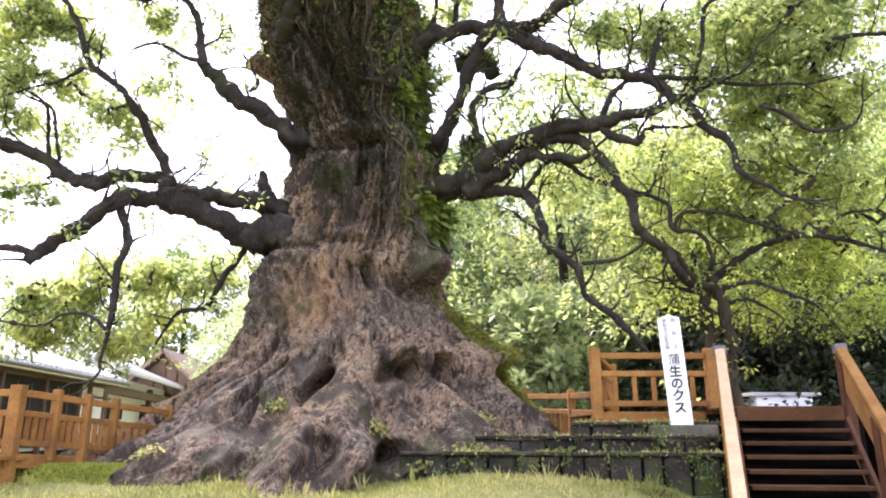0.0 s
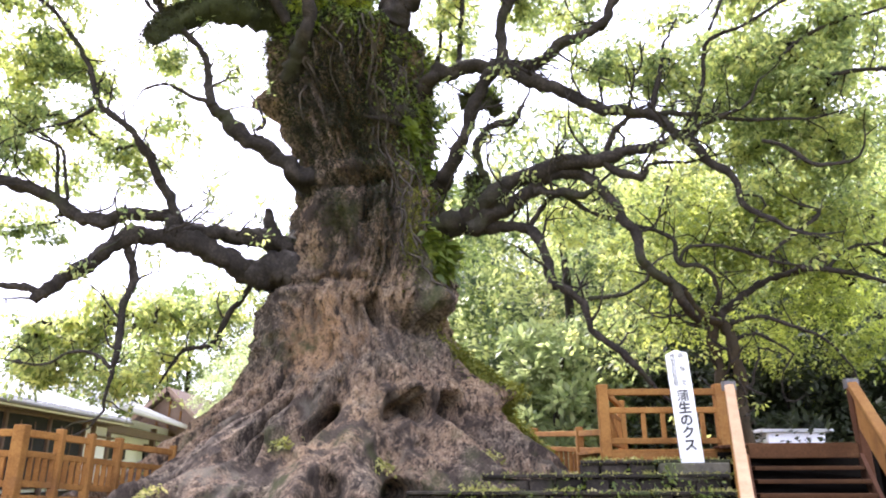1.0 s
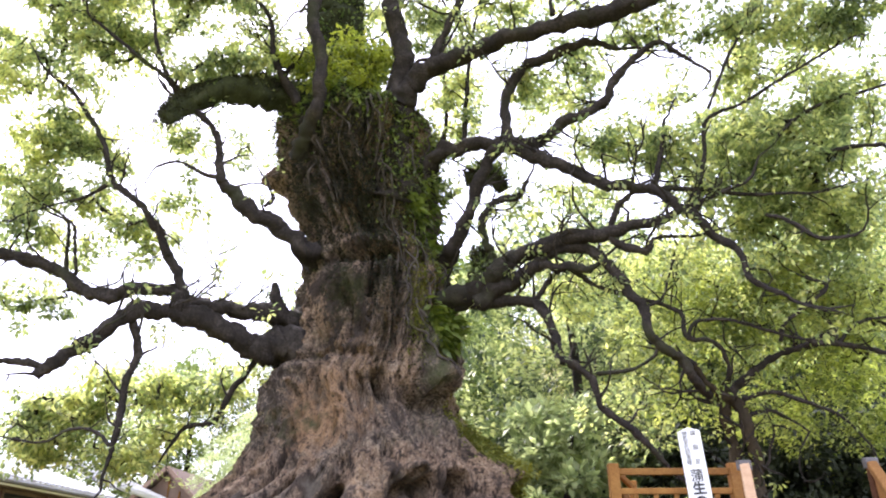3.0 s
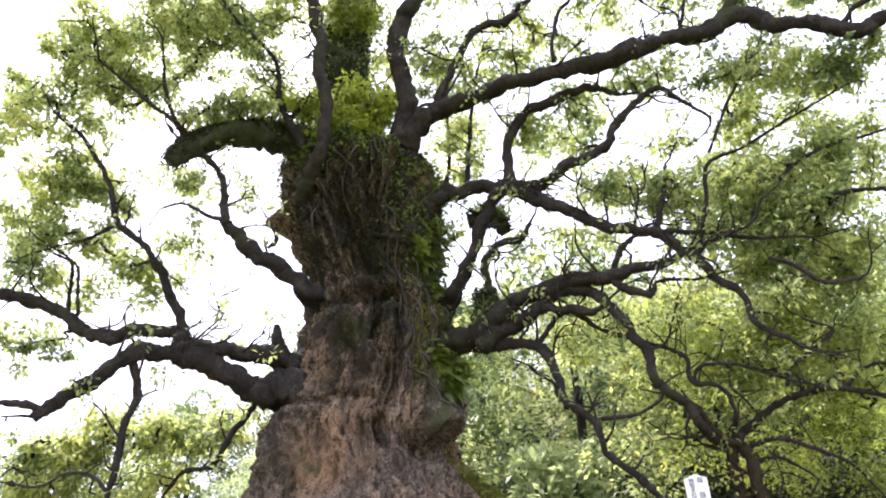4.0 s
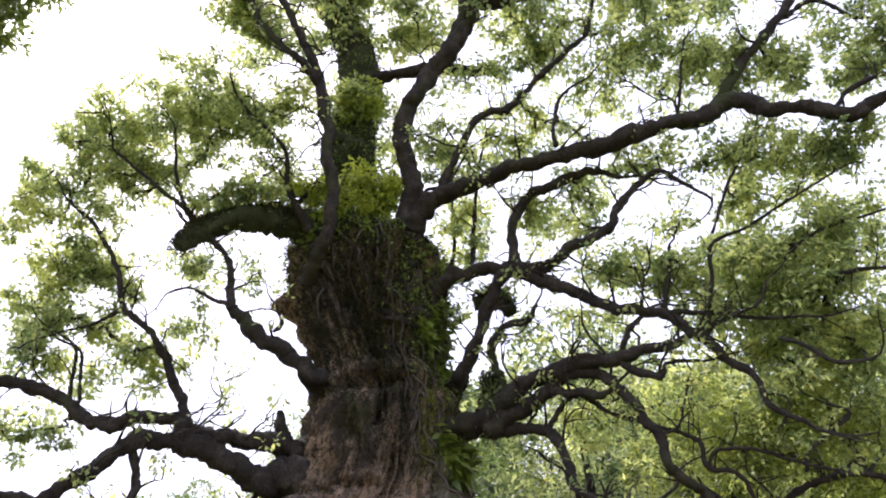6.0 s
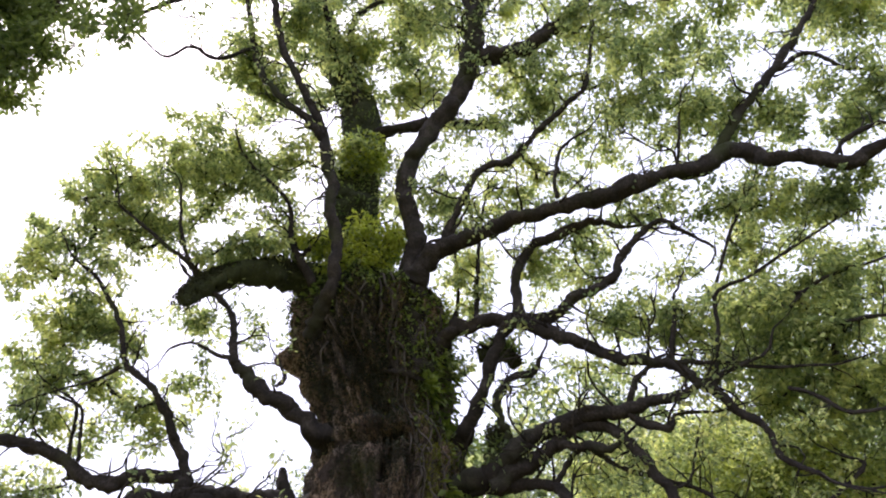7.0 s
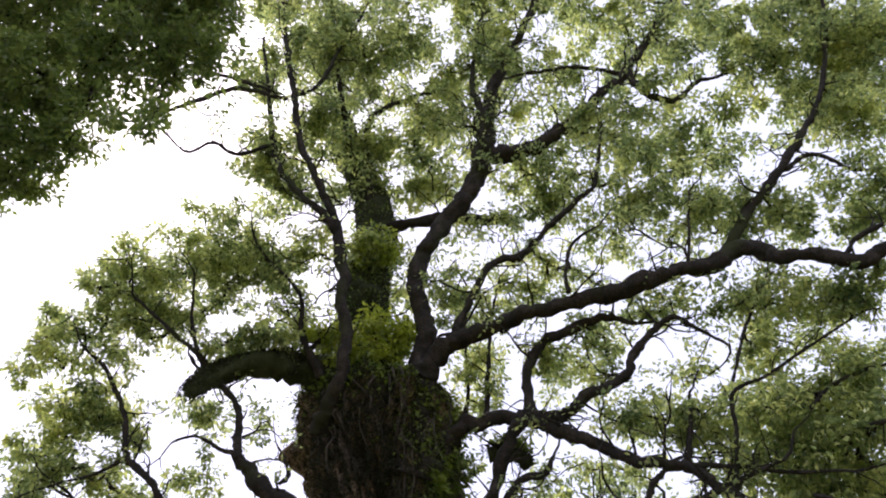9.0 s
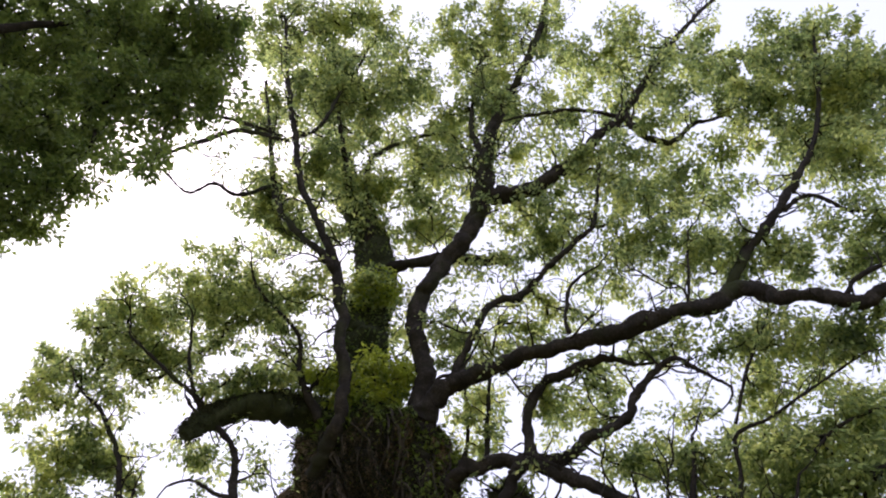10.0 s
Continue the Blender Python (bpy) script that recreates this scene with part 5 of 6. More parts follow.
foliage(small_tree, (6.77, 13.80, 6.32), (1.07, 0.90, 0.72), 1404, True)
foliage(small_tree, (8.04, 13.57, 6.11), (0.94, 0.82, 0.70), 1497, True)
foliage(small_tree, (6.06, 14.03, 5.65), (0.96, 0.72, 0.48), 748, True)
foliage(small_tree, (7.74, 14.03, 5.02), (1.06, 0.80, 0.53), 1368, True)
foliage(small_tree, (8.40, 13.80, 4.26), (0.80, 0.68, 0.57), 1091, True)
foliage(small_tree, (7.17, 14.49, 4.53), (0.96, 0.71, 0.46), 1106, True)
foliage(small_tree, (6.60, 14.72, 4.09), (0.67, 0.50, 0.34), 480, True)
foliage(small_tree, (7.56, 14.37, 3.67), (0.70, 0.50, 0.29), 389, True)
foliage(small_tree, (4.98, 14.72, 4.71), (0.74, 0.61, 0.49), 498, True)
foliage(small_tree, (4.51, 14.49, 5.54), (0.61, 0.49, 0.37), 233, True)
foliage(small_tree, (8.50, 14.03, 3.49), (0.57, 0.48, 0.40), 454, True)
twigs(small_tree)
branchlets(small_tree)

# dark tree beside the path
limb(near_tree, [(-13.0, 3.0, -0.2, 0.5), (-12.9, 3.1, 4.0, 0.42), (-12.4, 3.4, 8.0, 0.34), (-11.0, 4.0, 12.0, 0.22), (-9.0, 4.4, 15.0, 0.1)], "trunk")
limb(near_tree, [(-12.4, 3.4, 9.0, 0.14), (-10.4, 5.0, 14.5, 0.1), (-8.4, 6.2, 17.6, 0.06), (-6.2, 7.0, 18.8, 0.03)], "limb")
foliage(near_tree, (-9.81, 6.20, 17.19), (2.15, 1.81, 1.48), 12621)
foliage(near_tree, (-7.03, 6.40, 16.46), (1.95, 1.56, 1.17), 9681)
foliage(near_tree, (-8.55, 6.60, 13.34), (1.23, 1.12, 1.01), 6153)
foliage(near_tree, (-7.40, 6.80, 14.30), (1.42, 1.13, 0.83), 4417)
foliage(near_tree, (-5.79, 6.90, 14.88), (0.98, 0.85, 0.73), 2065)
foliage(near_tree, (-8.00, 7.00, 11.40), (0.71, 0.71, 0.71), 1874)
foliage(near_tree, (-7.37, 7.00, 12.09), (0.85, 0.69, 0.53), 956)
foliage(near_tree, (-6.25, 7.20, 12.71), (0.77, 0.61, 0.44), 401)
foliage(near_tree, (-12.08, 6.20, 16.13), (1.92, 1.92, 1.92), 13446)
foliage(near_tree, (-9.55, 6.80, 11.37), (1.21, 1.21, 1.21), 6884)
foliage(near_tree, (-5.86, 6.40, 16.99), (0.80, 0.80, 0.80), 1376)
foliage(near_tree, (-10.20, 5.00, 21.17), (3.06, 2.37, 1.68), 13147)
twigs(near_tree, 1.0)


# deck, stairs, fences
def post(parent, x, y, z0, z1, w, mat=TIMBER, name="post"):
    return part(name, bar((x, y, z0), (x, y, z1), w, w, 0.012, (0, 1, 0)), mat, parent)


def railing(parent, a, b, floor, height, gap=0.16, post_w=0.12, ends=(True, True), mids=1):
    """Posts, two rails, a foot rail and balusters from a to b; floor heights at both ends."""
    a, b = Vector(a), Vector(b)
    fa, fb = floor
    n = b - a
    for s in range(mids + 2):
        t = s / (mids + 1)
        if (s == 0 and not ends[0]) or (s == mids + 1 and not ends[1]):
            continue
        p = a + n * t
        post(parent, p.x, p.y, fa + (fb - fa) * t - 0.12, fa + (fb - fa) * t + height + 0.06, post_w)

    def line(h, w, th, name):
        part(name, bar((a.x, a.y, fa + h), (b.x, b.y, fb + h), w, th, 0.01), TIMBER, parent)

    line(height - 0.06, 0.07, 0.1, "top_rail")
    line(height - 0.34, 0.06, 0.09, "middle_rail")
    line(0.12, 0.06, 0.09, "foot_rail")
    count = int(n.length / gap)
    for i in range(1, count):
        t = i / count
        p, z = a + n * t, fa + (fb - fa) * t
        part("baluster", bar((p.x, p.y, z + 0.14), (p.x, p.y, z + height - 0.36), 0.07, 0.035, 0, (0, 1, 0)), TIMBER, parent)


DECK = 1.83
deck = thing("viewing_deck", "orange-brown timber viewing deck on dark posts", "deck")
for i in range(9):
    y0 = 11.0 + i * 0.31
    part("deck_board", bar((2.3, y0 + 0.15, DECK - 0.025), (8.6, y0 + 0.15, DECK - 0.025), 0.29, 0.05, 0.006), TIMBER, deck)
part("fascia", bar((2.3, 10.98, DECK - 0.15), (4.25, 10.98, DECK - 0.15), 0.05, 0.2, 0.006), TIMBER, deck)
for x in (2.4, 4.2, 5.8, 7.4):
    for y in (11.1, 13.6):
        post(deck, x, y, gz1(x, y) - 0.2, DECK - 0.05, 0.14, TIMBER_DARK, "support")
# near-black sheets below the deck put the shade there into colour
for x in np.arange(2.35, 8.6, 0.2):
    part("under_deck_shade", bar((float(x), 11.3, 0.2), (float(x), 11.3, DECK - 0.06), 0.03, 0.215, 0, (0, 1, 0)), EARTH_AND_SHADE, deck)
part("under_landing_shade", bar((4.0, 10.75, 0.9), (6.2, 10.5, 0.9), 0.05, 1.76, 0), EARTH_AND_SHADE, deck)
deck_rail = thing("deck_railing", "orange-brown timber railing along the deck edge", "railing", "railings")
railing(deck_rail, (2.4, 11.0), (4.22, 11.0), (DECK, DECK), 0.92, 0.28, 0.16, (True, True), 0)
railing(deck_rail, (2.5, 11.15), (3.3, 13.6), (DECK, DECK), 0.92, 0.28, 0.14, (False, True), 0)
part("brace", bar((2.5, 11.12, DECK + 0.66), (2.98, 12.6, DECK + 0.15), 0.05, 0.09), TIMBER, deck_rail)
back_rail = thing("walkway_railing", "low timber railing of the walkway behind the roots", "railing", "railings")
railing(back_rail, (2.46, 11.25), (2.35, 12.9), (1.24, 1.3), 0.92, 0.2, 0.12, (False, False), 0)
railing(back_rail, (2.35, 12.9), (1.75, 14.6), (1.3, 1.38), 0.92, 0.17, 0.13, (True, True), 0)
railing(back_rail, (1.75, 14.6), (0.6, 15.6), (1.38, 1.38), 0.92, 0.2, 0.16, (False, True), 0)

stairs = thing("wooden_stairs", "open-riser timber stairs with broad plank treads", "stairs")
S_TOP, S_DIR, S_SIDE = Vector((4.83, 9.85, 0)), Vector((-0.36, -0.933, 0)), Vector((0.985, -0.12, 0))
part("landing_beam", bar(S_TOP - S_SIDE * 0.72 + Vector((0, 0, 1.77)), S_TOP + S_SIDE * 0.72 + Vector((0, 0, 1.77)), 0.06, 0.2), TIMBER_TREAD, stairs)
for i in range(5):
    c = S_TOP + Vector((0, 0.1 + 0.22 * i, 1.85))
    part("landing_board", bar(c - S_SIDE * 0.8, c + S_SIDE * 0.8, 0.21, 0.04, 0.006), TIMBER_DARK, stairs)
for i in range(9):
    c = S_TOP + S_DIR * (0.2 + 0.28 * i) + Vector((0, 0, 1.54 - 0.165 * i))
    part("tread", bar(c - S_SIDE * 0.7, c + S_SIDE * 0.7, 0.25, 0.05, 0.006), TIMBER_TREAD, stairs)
# black sheet added behind the treads to paint their gaps as shade
part("tread_gap_shade", bar(S_TOP + Vector((0, 0.05, 1.5)), S_TOP + S_DIR * 2.7 + Vector((0, 0.05, -0.12)), 1.4, 0.06, 0.006, (0, -0.5, 0.86)), EARTH_AND_SHADE, stairs, "near-black sheet standing in for the shade behind the treads")
for s in (-1, 1):
    e = S_SIDE * 0.74 * s
    p0 = S_TOP + e + Vector((0, 0, 1.62))
    p1 = S_TOP + e + S_DIR * 2.75 + Vector((0, 0, 0.02))
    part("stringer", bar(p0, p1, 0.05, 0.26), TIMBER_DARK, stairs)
for s, off in ((-1, 0.0), (1, 0.0)):
    rail = thing("stair_rail", "pale weathered timber handrail beside the stairs" if s < 0 else "broad orange timber handrail beside the stairs", "handrail", "stair rails")
    e = S_TOP + S_SIDE * (0.86 if s < 0 else 0.79) * s
    top, foot = e + Vector((0, 0, 2.64)), e + S_DIR * 3.6 + Vector((0, 0, 0.82))
    part("handrail", bar(top, foot, 0.13, 0.1, 0.012), TIMBER_PALE if s < 0 else TIMBER, rail)
    part("side_board", bar(top + Vector((0, 0, -0.32)), foot + Vector((0, 0, -0.32)), 0.04, 0.42 if s > 0 else 0.1, 0.008), TIMBER, rail)
    for t in (0.0, 0.5, 0.97):
        p = top.lerp(foot, t)
        # right-hand posts take the darker timber
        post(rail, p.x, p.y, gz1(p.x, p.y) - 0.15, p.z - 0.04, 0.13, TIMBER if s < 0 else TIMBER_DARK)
    part("end_cap", bar(top + Vector((-0.09, 0.02, 0.02)), top + Vector((0.09, 0.02, 0.02)), 0.1, 0.13), METAL, rail)

# left walkway and fence
walk_left = thing("boardwalk", "raised timber boardwalk beside the roots on dark piles", "walkway")
for i in range(16):
    y = 9.2 + i * 0.32
    part("walk_board", bar((-8.2, y, 1.2 - 0.012 * i), (-6.05 + 0.05 * i, y, 1.2 - 0.012 * i), 0.3, 0.05, 0), TIMBER, walk_left)
for y in (10.2, 11.6, 13.0):
    for x in (-7.9, -6.1):
        post(walk_left, x, y, gz1(x, y) - 0.2, 1.16, 0.14, TIMBER_DARK, "support")
part("edge_beam", bar((-6.05, 9.9, 1.14), (-5.25, 12.2, 1.0), 0.06, 0.2), TIMBER, walk_left)
# dark boxes added under the boardwalk in place of its shade
part("under_walk_shade", bar((-8.4, 10.4, 0.75), (-5.9, 10.6, 0.75), 0.05, 0.7, 0), EARTH_AND_SHADE, walk_left)
part("under_walk_shade", bar((-6.2, 10.5, 0.75), (-5.35, 12.6, 0.75), 0.05, 0.7, 0), EARTH_AND_SHADE, walk_left)
left_fence = thing("walkway_fence", "orange-brown timber fence with upright slats along the boardwalk", "fence", "railings")
post(left_fence, -6.04, 10.0, 0.75, 2.17, 0.17, TIMBER, "newel_post")
railing(left_fence, (-6.0, 10.08), (-5.38, 11.6), (1.26, 1.14), 0.86, 0.11, 0.12, (False, True), 2)
railing(left_fence, (-5.38, 11.6), (-4.5, 14.0), (1.14, 0.98), 0.86, 0.16, 0.12, (False, True), 1)
railing(left_fence, (-8.2, 9.6), (-6.1, 10.0), (1.26, 1.26), 0.86, 0.125, 0.12, (True, False), 1)

# stone terraces and sign
terrace = thing("stone_terrace", "low terraced wall of dark mossy cut stones", "wall", kind="structure")
stone_rng = random.Random(5)
TIERS = (((-0.6, 10.55), (3.85, 9.55), 0.66, 1.2, 0.38), ((0.5, 10.75), (3.9, 10.0), 1.15, 1.42, 0.4), ((2.0, 10.9), (4.1, 10.45), 1.38, 1.62, 0.4), ((1.9, 9.55), (3.6, 9.15), 0.45, 0.7, 0.3))


def stone(parent, a, b, z0, z1, depth):
    a, b = Vector((*a, 0)), Vector((*b, 0))
    bm = bar(a + Vector((0, depth / 2, (z0 + z1) / 2)), b + Vector((0, depth / 2, (z0 + z1) / 2)), depth, z1 - z0, 0.03)
    for v in bm.verts:
        v.co += Vector((stone_rng.uniform(-1, 1), stone_rng.uniform(-1, 1), stone_rng.uniform(-1, 1))) * 0.012
    part("stone", bm, STONE, parent)


for a, b, z0, z1, depth in TIERS:
    a, b = Vector(a), Vector(b)
    length = (b - a).length
    s = 0.0
    while s < length - 0.05:
        w = min(stone_rng.uniform(0.26, 0.46), length - s)
        push = stone_rng.uniform(-0.02, 0.03)
        p, q = a.lerp(b, s / length), a.lerp(b, (s + w - 0.025) / length)
        stone(terrace, (p.x, p.y + push), (q.x, q.y + push), z0 - 0.2, z1 + stone_rng.uniform(-0.02, 0.02), depth)
        s += w
    part("earth_fill", bar((a.x + 0.1, a.y + depth / 2 + 0.12, (z0 + z1) / 2 - 0.12), (b.x - 0.05, b.y + depth / 2 + 0.12, (z0 + z1) / 2 - 0.12), depth * 1.4, z1 - z0 + 0.05, 0.02), EARTH_AND_SHADE, terrace)

ledge_rng = np.random.default_rng(4)
for a, b, z0, z1, depth in TIERS[:3]:
    a, b = Vector(a), Vector(b)
    for k in range(4):
        p, q = a.lerp(b, k / 4 + 0.004), a.lerp(b, (k + 1) / 4 - 0.004)
        part("ledge_slab", bar((p.x, p.y + depth / 2 - 0.03, z1 + 0.025), (q.x, q.y + depth / 2 - 0.03, z1 + 0.025), depth + 0.08, 0.05, 0.012), STONE, terrace)
    m = 900
    t = ledge_rng.uniform(0, 1, m)
    lump = np.array([noise.noise(Vector((x * 9, z1 * 7, 0))) for x in t])
    keep = lump > ledge_rng.uniform(-0.3, 0.35, m)
    t = t[keep]
    pl = np.stack([a.x + (b.x - a.x) * t, a.y + (b.y - a.y) * t + ledge_rng.uniform(-0.07, 0.1, len(t)), np.full(len(t), z1 + 0.04)], 1)
    wy = ledge_rng.normal(0, 0.5, (len(t), 3)) + (0, -0.5, 0.5)
    part("ledge_moss", leaf_mesh("ledge_moss", pl, wy, 0.07, ledge_rng, 0.3, 0.4), GRASS, terrace, kind="stuff")

for x, y, z, n in ((3.35, 9.6, 1.2, 90), (3.55, 9.56, 0.95, 70), (2.3, 9.85, 1.22, 60), (1.2, 10.1, 1.0, 60), (0.4, 10.3, 1.05, 50), (2.85, 9.72, 0.8, 60), (3.05, 10.1, 1.4, 60), (1.7, 9.98, 1.25, 50), (0.0, 10.38, 0.95, 50)):
    q = np.array((x, y - 0.06, z)) + ledge_rng.normal(0, 1, (n, 3)) * (0.13, 0.03, 0.12)
    part("wall_weed", leaf_mesh("wall_weed", q, ledge_rng.normal(0, 0.4, (n, 3)) + (0, -0.6, 0.1), 0.075, ledge_rng, 0.4, 0.45), FERN, terrace, kind="stuff")

plinth = thing("sign_plinth", "grey-green square stone plinth under the white sign", "plinth")
part("block", bar((3.06, 10.4, 1.5), (3.92, 10.35, 1.5), 0.6, 0.24, 0.02), STONE_PALE, plinth)
sign = thing("sign_post", "white four-sided wooden sign post with black Japanese writing", "sign")
sb = bmesh.new()
SX, SY, SZ, SW, SH = 0.0, 0.0, 0.0, 0.155, 1.62
ring = lambda z, w: [sb.verts.new((SX + dx * w, SY + dy * w, z)) for dx, dy in ((-1, -1), (1, -1), (1, 1), (-1, 1))]
lows, highs = ring(SZ, SW), ring(SZ + SH - 0.07, SW)
tip = sb.verts.new((SX, SY, SZ + SH + 0.01))
for k in range(4):
    sb.faces.new((lows[k], lows[(k + 1) % 4], highs[(k + 1) % 4], highs[k]))
    sb.faces.new((highs[k], highs[(k + 1) % 4], tip))
sb.faces.new(lows[::-1])
bmesh.ops.bevel(sb, geom=sb.edges[:], offset=0.006, segments=1, affect="EDGES")
sign_board = part("board", sb, SIGN_WHITE, sign)


def letter(parent, text, x, y, z, size, mat, stretch=1.0):
    cu = bpy.data.curves.new("letter", "FONT")
    cu.body, cu.size, cu.align_x, cu.align_y, cu.extrude = text, size, "CENTER", "CENTER", 0.002
    cu.offset = size * (0.03 if text in "のクス生" else 0.006)
    ob = new("letter", cu)
    bpy.context.view_layer.update()
    me = bpy.data.meshes.new_from_object(ob.evaluated_get(bpy.context.evaluated_depsgraph_get()))
    bpy.data.objects.remove(ob)
    me.transform(pose(x, y, z, 90, 0, 0) @ Matrix.Diagonal((1, stretch, 1, 1)))
    me.materials.clear()
    part("letter", me, mat, parent)


for i, ch in enumerate("蒲生のクス"):
    letter(sign_board, ch, SX + 0.005, SY - SW - 0.004, SZ + 0.93 - 0.172 * i, 0.178, INK)
for i, ch in enumerate("国指定"):
    letter(sign_board, ch, SX + 0.055, SY - SW - 0.004, SZ + 1.52 - 0.2 * i, 0.082, INK_GREY)
for i, ch in enumerate("特別天然記念物"):
    letter(sign_board, ch, SX - 0.06, SY - SW - 0.004, SZ + 1.52 - 0.068 * i, 0.074, INK_GREY)

sign.matrix_basis = pose(3.47, 10.32, 1.61, 0, -2.6, -17)

# white store behind the stairs
store = thing("low_white_store", "low white store with a flat grey roof beyond the deck", "shed")
part("wall", bar((6.45, 15.0, 1.65), (7.62, 15.0, 1.65), 1.0, 1.2, 0.02), PLASTER, store)
part("roof", bar((6.3, 15.0, 2.28), (7.75, 15.0, 2.28), 1.2, 0.07, 0.01), TILE, store)

# hall on the far side of the lawn
hall = thing("temple_hall", "low white-walled hall with silver tiled roof and dark posts", "building")
HA, HB = Vector((-11.2, 15.4, 0)), Vector((-12.07, 26.3, 0))
along = (HB - HA).normalized()
inward = Vector((-along.y, along.x, 0))


def hall_box(name, s0, s1, d0, d1, z0, z1, mat):
    a, b = HA + along * s0 + inward * (d0 + d1) / 2, HA + along * s1 + inward * (d0 + d1) / 2
    return part(name, bar(a + Vector((0, 0, (z0 + z1) / 2)), b + Vector((0, 0, (z0 + z1) / 2)), abs(d1 - d0), z1 - z0, 0.02), mat, hall)


hall_len = (HB - HA).length
hall_box("base", -1, hall_len - 0.3, 0.5, 7, -0.2, 1.0, STONE)
hall_box("wall", -1, hall_len - 0.3, 0.5, 7, 1.0, 3.3, PLASTER)
hall_box("soffit", -1.5, hall_len, 0.05, 0.5, 3.2, 3.26, DARKWOOD)
hall_box("beam", -1, hall_len - 0.4, 0.38, 0.48, 3.1, 3.2, DARKWOOD)
# flat dark sheets paint the interior's shade into the openings
for s0, s1 in ((-0.9, 1.2), (1.3, 3.4), (3.5, 5.9), (6.0, 8.3)):
    hall_box("dark_opening", s0, s1, 0.42, 0.48, 1.1, 3.1, INTERIOR_SHADE)
    for k in (0.33, 0.66):
        hall_box("mullion", s0 + (s1 - s0) * k, s0 + (s1 - s0) * k + 0.05, 0.38, 0.42, 1.1, 2.96, DARKWOOD)
for s0 in (1.2, 3.4, 5.9, 8.35, 9.15):
    hall_box("post", s0, s0 + 0.13, 0.34, 0.48, 0.9, 3.2, DARKWOOD)
hall_box("tie_beam", 9.2, hall_len, 0.3, 0.38, 2.7, 2.78, DARKWOOD)
for r in range(24):
    d0 = -0.1 + r * 0.3
    z = 3.32 + r * 0.1
    hall_box("tile_course", -1.6, hall_len + 0.35, d0, d0 + 0.34, z, z + 0.1, TILE)
for k in range(38):
    s0 = -1.4 + k * 0.34
    if s0 < hall_len + 0.3:
        a, b = HA + along * s0 + inward * -0.12 + Vector((0, 0, 3.43)), HA + along * s0 + inward * 7.0 + Vector((0, 0, 3.43 + 7.12 / 3))
        part("cover_tile", bar(a, b, 0.1, 0.07, 0.02), TILE, hall)
hall_box("gutter", -1.6, hall_len + 0.35, -0.2, -0.1, 3.24, 3.34, METAL)
hall_box("eaves_board", -1.6, hall_len + 0.35, -0.09, -0.03, 3.2, 3.34, PLASTER)
annex = thing("side_hall", "small white hall with pale eaves and brown beams", "building")
AA, AB = Vector((-12.9, 27.4, 0)), Vector((-15.35, 43.0, 0))


def annex_box(name, t0, t1, d0, d1, z0, z1, mat):
    o = Vector((-(d0 + d1) / 2, 0, (z0 + z1) / 2))
    part(name, bar(AA.lerp(AB, t0) + o, AA.lerp(AB, t1) + o, d1 - d0, z1 - z0, 0.02), mat, annex)


annex_box("wall", 0, 0.97, 1.0, 3.4, -0.2, 3.9, PLASTER)
for r in range(10):
    annex_box("roof_course", -0.04, 1.02, -0.1 + r * 0.35, 0.3 + r * 0.35, 3.98 + r * 0.14, 4.12 + r * 0.14, TILE)
annex_box("eaves_board", -0.04, 1.02, -0.2, -0.11, 3.86, 4.0, TILE)
annex_box("beam", -0.02, 0.97, 0.3, 0.55, 3.05, 3.4, DARKWOOD)
annex_box("lower_beam", 0.02, 0.97, 0.85, 0.98, 1.75, 1.9, DARKWOOD)
annex_box("dark_opening", 0.1, 0.3, 0.9, 0.98, 2.1, 2.7, INTERIOR_SHADE)
annex_box("dark_opening", 0.5, 0.72, 0.9, 0.98, 0.6, 2.9, INTERIOR_SHADE)
for t in (0.02, 0.47, 0.74):
    annex_box("post", t, t + 0.02, 0.35, 0.6, 0.3, 3.6, DARKWOOD)
gable = thing("brown_gable_house", "brown wooden gable of a house behind the hall", "building")
gbm = bmesh.new()
for y in (40.0, 47.0):
    for x, z in ((-17.6, 0), (-17.6, 4.35), (-15.9, 5.95), (-14.2, 4.35), (-14.2, 0)):
        gbm.verts.new((x, y, z))
gbm.verts.ensure_lookup_table()
gbm.faces.new([gbm.verts[i] for i in range(5)])
gbm.faces.new([gbm.verts[i] for i in range(9, 4, -1)])
for i in range(5):
    j = (i + 1) % 5
    gbm.faces.new([gbm.verts[k] for k in (j, i, i + 5, j + 5)])
part("wall", gbm, GABLE_BOARD, gable)
for s in (-1, 1):
    part("roof", bar((-15.9 + s * 1.02, 39.4, 5.15), (-15.9 + s * 1.02, 47.4, 5.15), 2.9, 0.12, 0.02, (s * 0.685, 0, 0.73)), DARKWOOD, gable)
for s in (-1, 1):
    part("barge_board", bar((-15.9, 39.3, 6.1), (-15.9 + s * 2.1, 39.3, 4.12), 0.08, 0.22, 0.01), GABLE_BOARD, gable)
for k in range(5):
    part("gable_batten", bar((-17.2 + k * 0.65, 39.93, 3.9), (-17.2 + k * 0.65, 39.93, 5.5 - abs(k - 2) * 0.62), 0.08, 0.06, 0, (0, 1, 0)), TIMBER, gable)


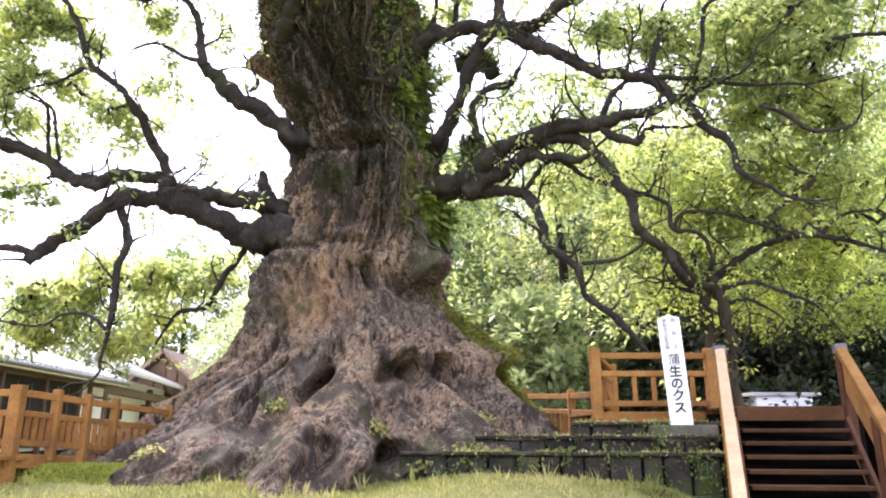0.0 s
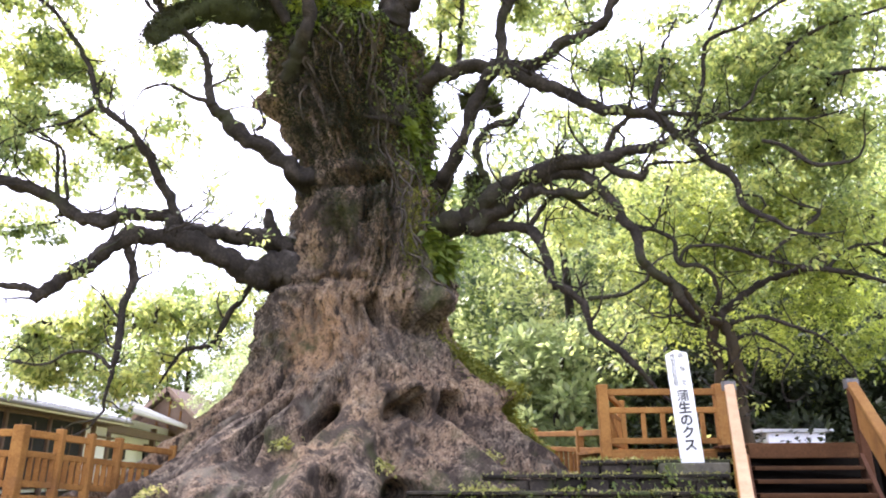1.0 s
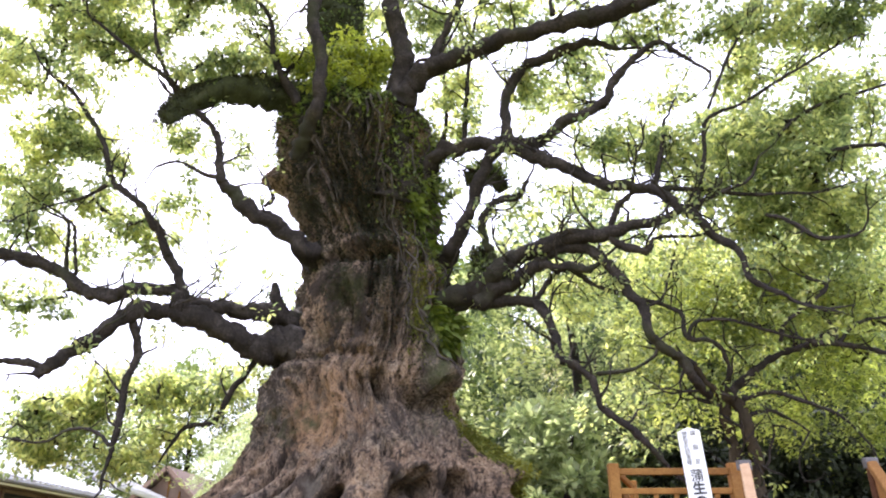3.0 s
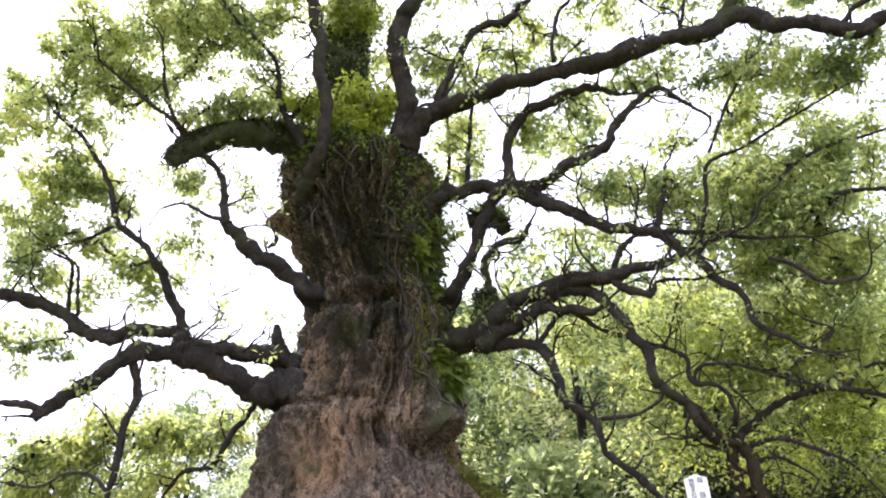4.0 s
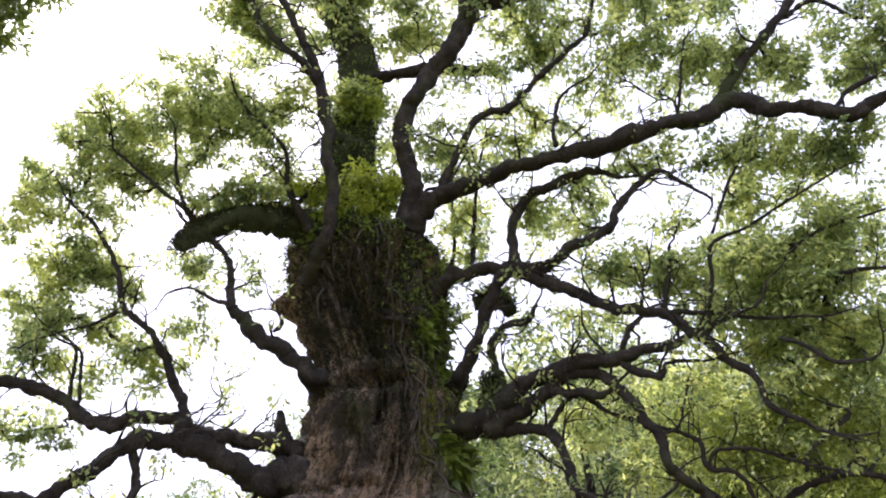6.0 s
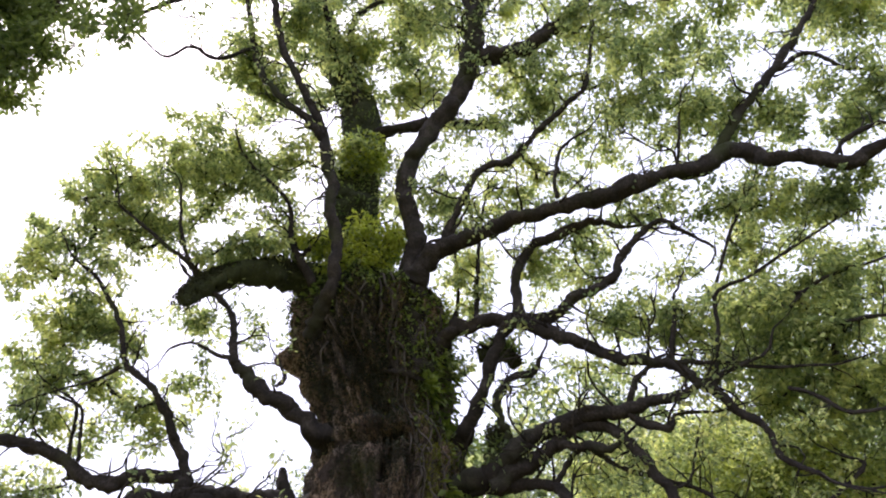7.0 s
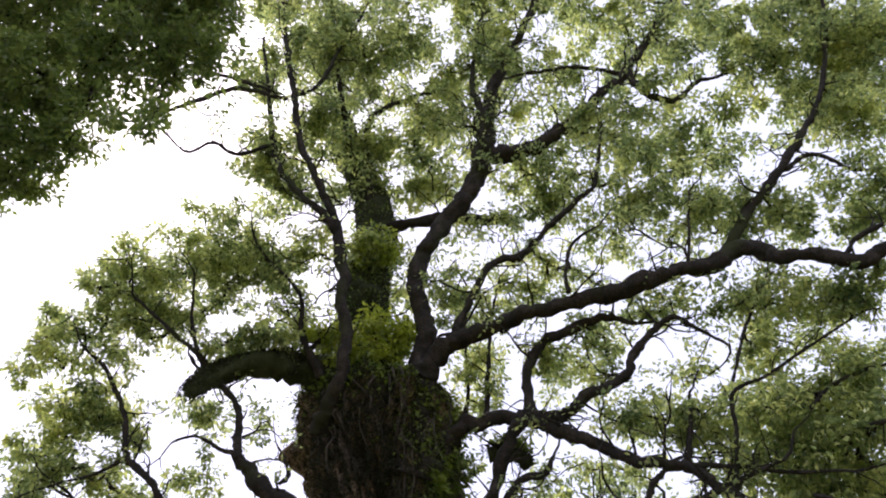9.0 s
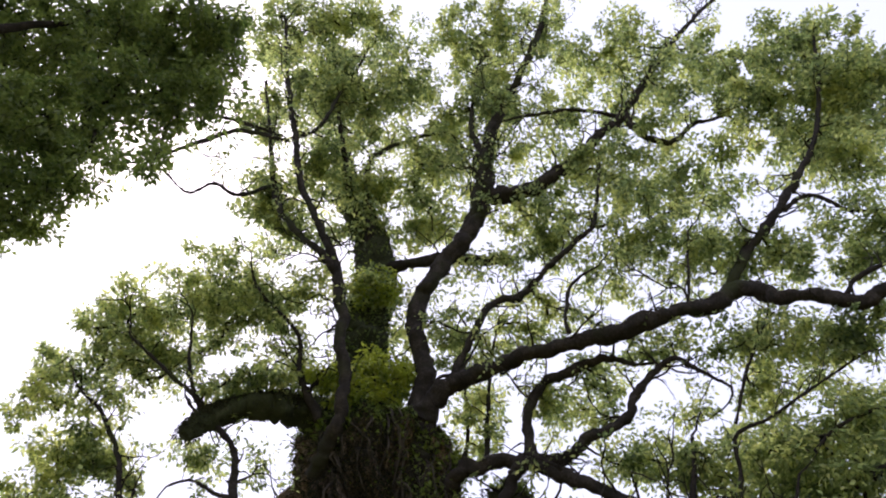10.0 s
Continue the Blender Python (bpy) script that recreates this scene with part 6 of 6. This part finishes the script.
# woods
def wood_tree(name, label, height, spread, leaf, size, n, lobes, seed):
    t = thing(name, label, "tree", "woodland trees")
    rng = random.Random(seed)
    base = height * 0.28
    v, f = tube(smooth([(0, 0, -0.5, height * 0.028), (rng.uniform(-.3, .3), 0.1, base, height * 0.02), (rng.uniform(-.6, .6), 0, height * 0.8, 0.05)], 5), 7, 0.2)
    part("trunk", mesh_of("trunk", v, f, True), LIMB_BARK, t)
    p, o = [], []
    m = n // lobes
    for k in range(lobes):
        h = 0.2 + 0.8 * (k + rng.random()) / lobes
        rr = spread * math.sqrt(max(0.03, 1 - ((h - 0.48) / 0.6) ** 2)) * rng.uniform(0.5, 0.9)
        a = k * 2.4 + rng.uniform(-0.5, 0.5)
        s = spread * rng.uniform(0.24, 0.4)
        u = leaf_rng.normal(0, 1, (m, 3))
        u[:, 2] = np.abs(u[:, 2]) - 0.25
        u /= np.linalg.norm(u, axis=1)[:, None]
        bumps = 1 + 0.16 * np.sin(u[:, 0] * 6 + k) * np.cos(u[:, 1] * 7 + k) + leaf_rng.normal(0, 0.09, m)
        q = u * bumps[:, None] * (s, s, s * 0.75) + (math.cos(a) * rr, math.sin(a) * rr, height * h - s * 0.4)
        p.append(q), o.append(u * 1.1)
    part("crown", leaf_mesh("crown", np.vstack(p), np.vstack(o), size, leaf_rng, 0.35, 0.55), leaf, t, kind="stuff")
    return t


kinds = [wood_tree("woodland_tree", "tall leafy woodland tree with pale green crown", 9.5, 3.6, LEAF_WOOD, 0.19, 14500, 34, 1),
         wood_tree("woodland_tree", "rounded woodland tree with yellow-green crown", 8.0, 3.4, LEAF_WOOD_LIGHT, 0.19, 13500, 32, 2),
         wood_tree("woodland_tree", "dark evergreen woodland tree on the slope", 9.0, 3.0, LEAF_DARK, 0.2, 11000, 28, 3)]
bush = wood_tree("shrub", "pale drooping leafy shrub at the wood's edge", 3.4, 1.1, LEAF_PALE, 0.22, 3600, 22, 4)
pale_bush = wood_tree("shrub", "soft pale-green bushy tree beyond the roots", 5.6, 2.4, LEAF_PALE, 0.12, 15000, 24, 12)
plant_later = ((-9.1, 30.5, 0.95), (-7.6, 33.0, 1.25))
shade_bush = wood_tree("shrub", "evergreen shrub with the deep shade painted into its near-black leaves", 3.4, 2.2, LEAF_SHADE, 0.17, 6000, 16, 9)
bush2 = wood_tree("shrub", "dark green shrub at the wood's edge", 3.2, 2.0, LEAF_WOOD, 0.2, 4000, 12, 6)
wr = random.Random(11)
spots = []
for row, (y, x0, x1, step) in enumerate(((22, 4, 24, 4.6), (27, 0, 32, 5.2), (33, -2, 34, 5.6), (40, -4, 36, 6.4), (48, 2, 40, 8.0))):
    x = x0
    while x < x1:
        spots.append((x + wr.uniform(-1, 1), y + wr.uniform(-1.5, 1.5), wr.uniform(0.85, 1.25)))
        x += step
for x in (-40, -35, -30, -25, -21, -16, -11):
    spots.append((x + wr.uniform(-1, 1), 56 + wr.uniform(-4, 4), wr.uniform(1.3, 1.6)))
used = set()


def plant(kind, x, y, s):
    m = pose(x, y, gz1(x, y), 0, 0, wr.uniform(0, 360))
    if kind.name in used:
        ob = copy_thing(kind, m)
    else:
        used.add(kind.name)
        ob = kind
        ob.matrix_basis = m
    ob.scale = (s, s, s * wr.uniform(0.9, 1.1))


for i, (x, y, s) in enumerate(spots):
    plant(kinds[2 if x > 0.68 * y or x < -18 else wr.choice((0, 0, 1, 1, 2))], x, y, s)
for x, y, s in ((2.63, 18.3, 1.2), (4.6, 19.5, 0.9), (4.0, 20.8, 1.2)):
    plant(bush, x, y, s)
for x, y, s in ((1.0, 20.5, 1.2), (3.4, 22, 1.4), (-1.2, 22, 1.2)):
    plant(bush2, x, y, s)

# shrubs whose leaf colour paints the dark understory shade behind the stairs
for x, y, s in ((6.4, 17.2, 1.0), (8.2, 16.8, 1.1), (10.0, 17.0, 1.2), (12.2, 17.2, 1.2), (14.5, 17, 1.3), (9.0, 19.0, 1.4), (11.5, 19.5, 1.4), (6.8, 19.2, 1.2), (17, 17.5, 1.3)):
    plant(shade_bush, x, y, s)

for x, y, s in plant_later:
    plant(pale_bush, x, y, s)

# grass blades on the lawn
gr = np.random.default_rng(3)
n_blades = 42000
bx, by = gr.uniform(-8.5, 3.4, n_blades), gr.uniform(7.6, 11.2, n_blades)
keep = (bx + 2) ** 2 / 22 + (by - 14.5) ** 2 / 18 > 0.75
bx, by = bx[keep], by[keep]
places = np.stack([bx, by, ground_z(bx, by) - 0.01], 1)
ways = gr.normal(0, 0.35, (len(bx), 3)) + (0, 0, 1.6)
part_me = leaf_mesh("grass", places, ways, 0.07, gr, 0.0, 0.2)
part_me.materials.append(GRASS)
tagged(new("grass", part_me), "short rough lawn grass with yellowish blades", "grass", kind="stuff")

# taller weeds standing in the lawn
for k in range(46):
    x, y = float(gr.uniform(-6, 3.0)), float(gr.uniform(9.0, 10.6))
    weed = np.repeat(np.array([[x, y, gz1(x, y) - 0.01]]), 9, 0) + gr.normal(0, 0.03, (9, 3)) * (1, 1, 0)
    me = leaf_mesh("weed", weed, gr.normal(0, 0.4, (9, 3)) + (0, 0, 1.5), float(gr.uniform(0.12, 0.26)), gr, 0.0, 0.1)
    me.materials.append(GRASS)
    tagged(new("weed", me), "tuft of tall pale grass standing in the lawn", "weed", "lawn weeds")
# moss bank along the roots
mb = gr.normal(0, 1, (14000, 2)) * (1.0, 0.24) + (-5.2, 10.45)
bank = np.stack([mb[:, 0], mb[:, 1], ground_z(mb[:, 0], mb[:, 1]) + 0.16 * np.exp(-((mb[:, 1] - 10.45) / 0.3) ** 2)], 1)
bank_me = leaf_mesh("moss_bank", bank, gr.normal(0, 0.6, (14000, 3)) + (0, 0, 0.8), 0.04, gr, 0.0, 0.5)
bank_me.materials.append(MOSS_LAWN)
tagged(new("moss_bank", bank_me), "yellow-green moss creeping over the spreading roots", "moss", kind="stuff")
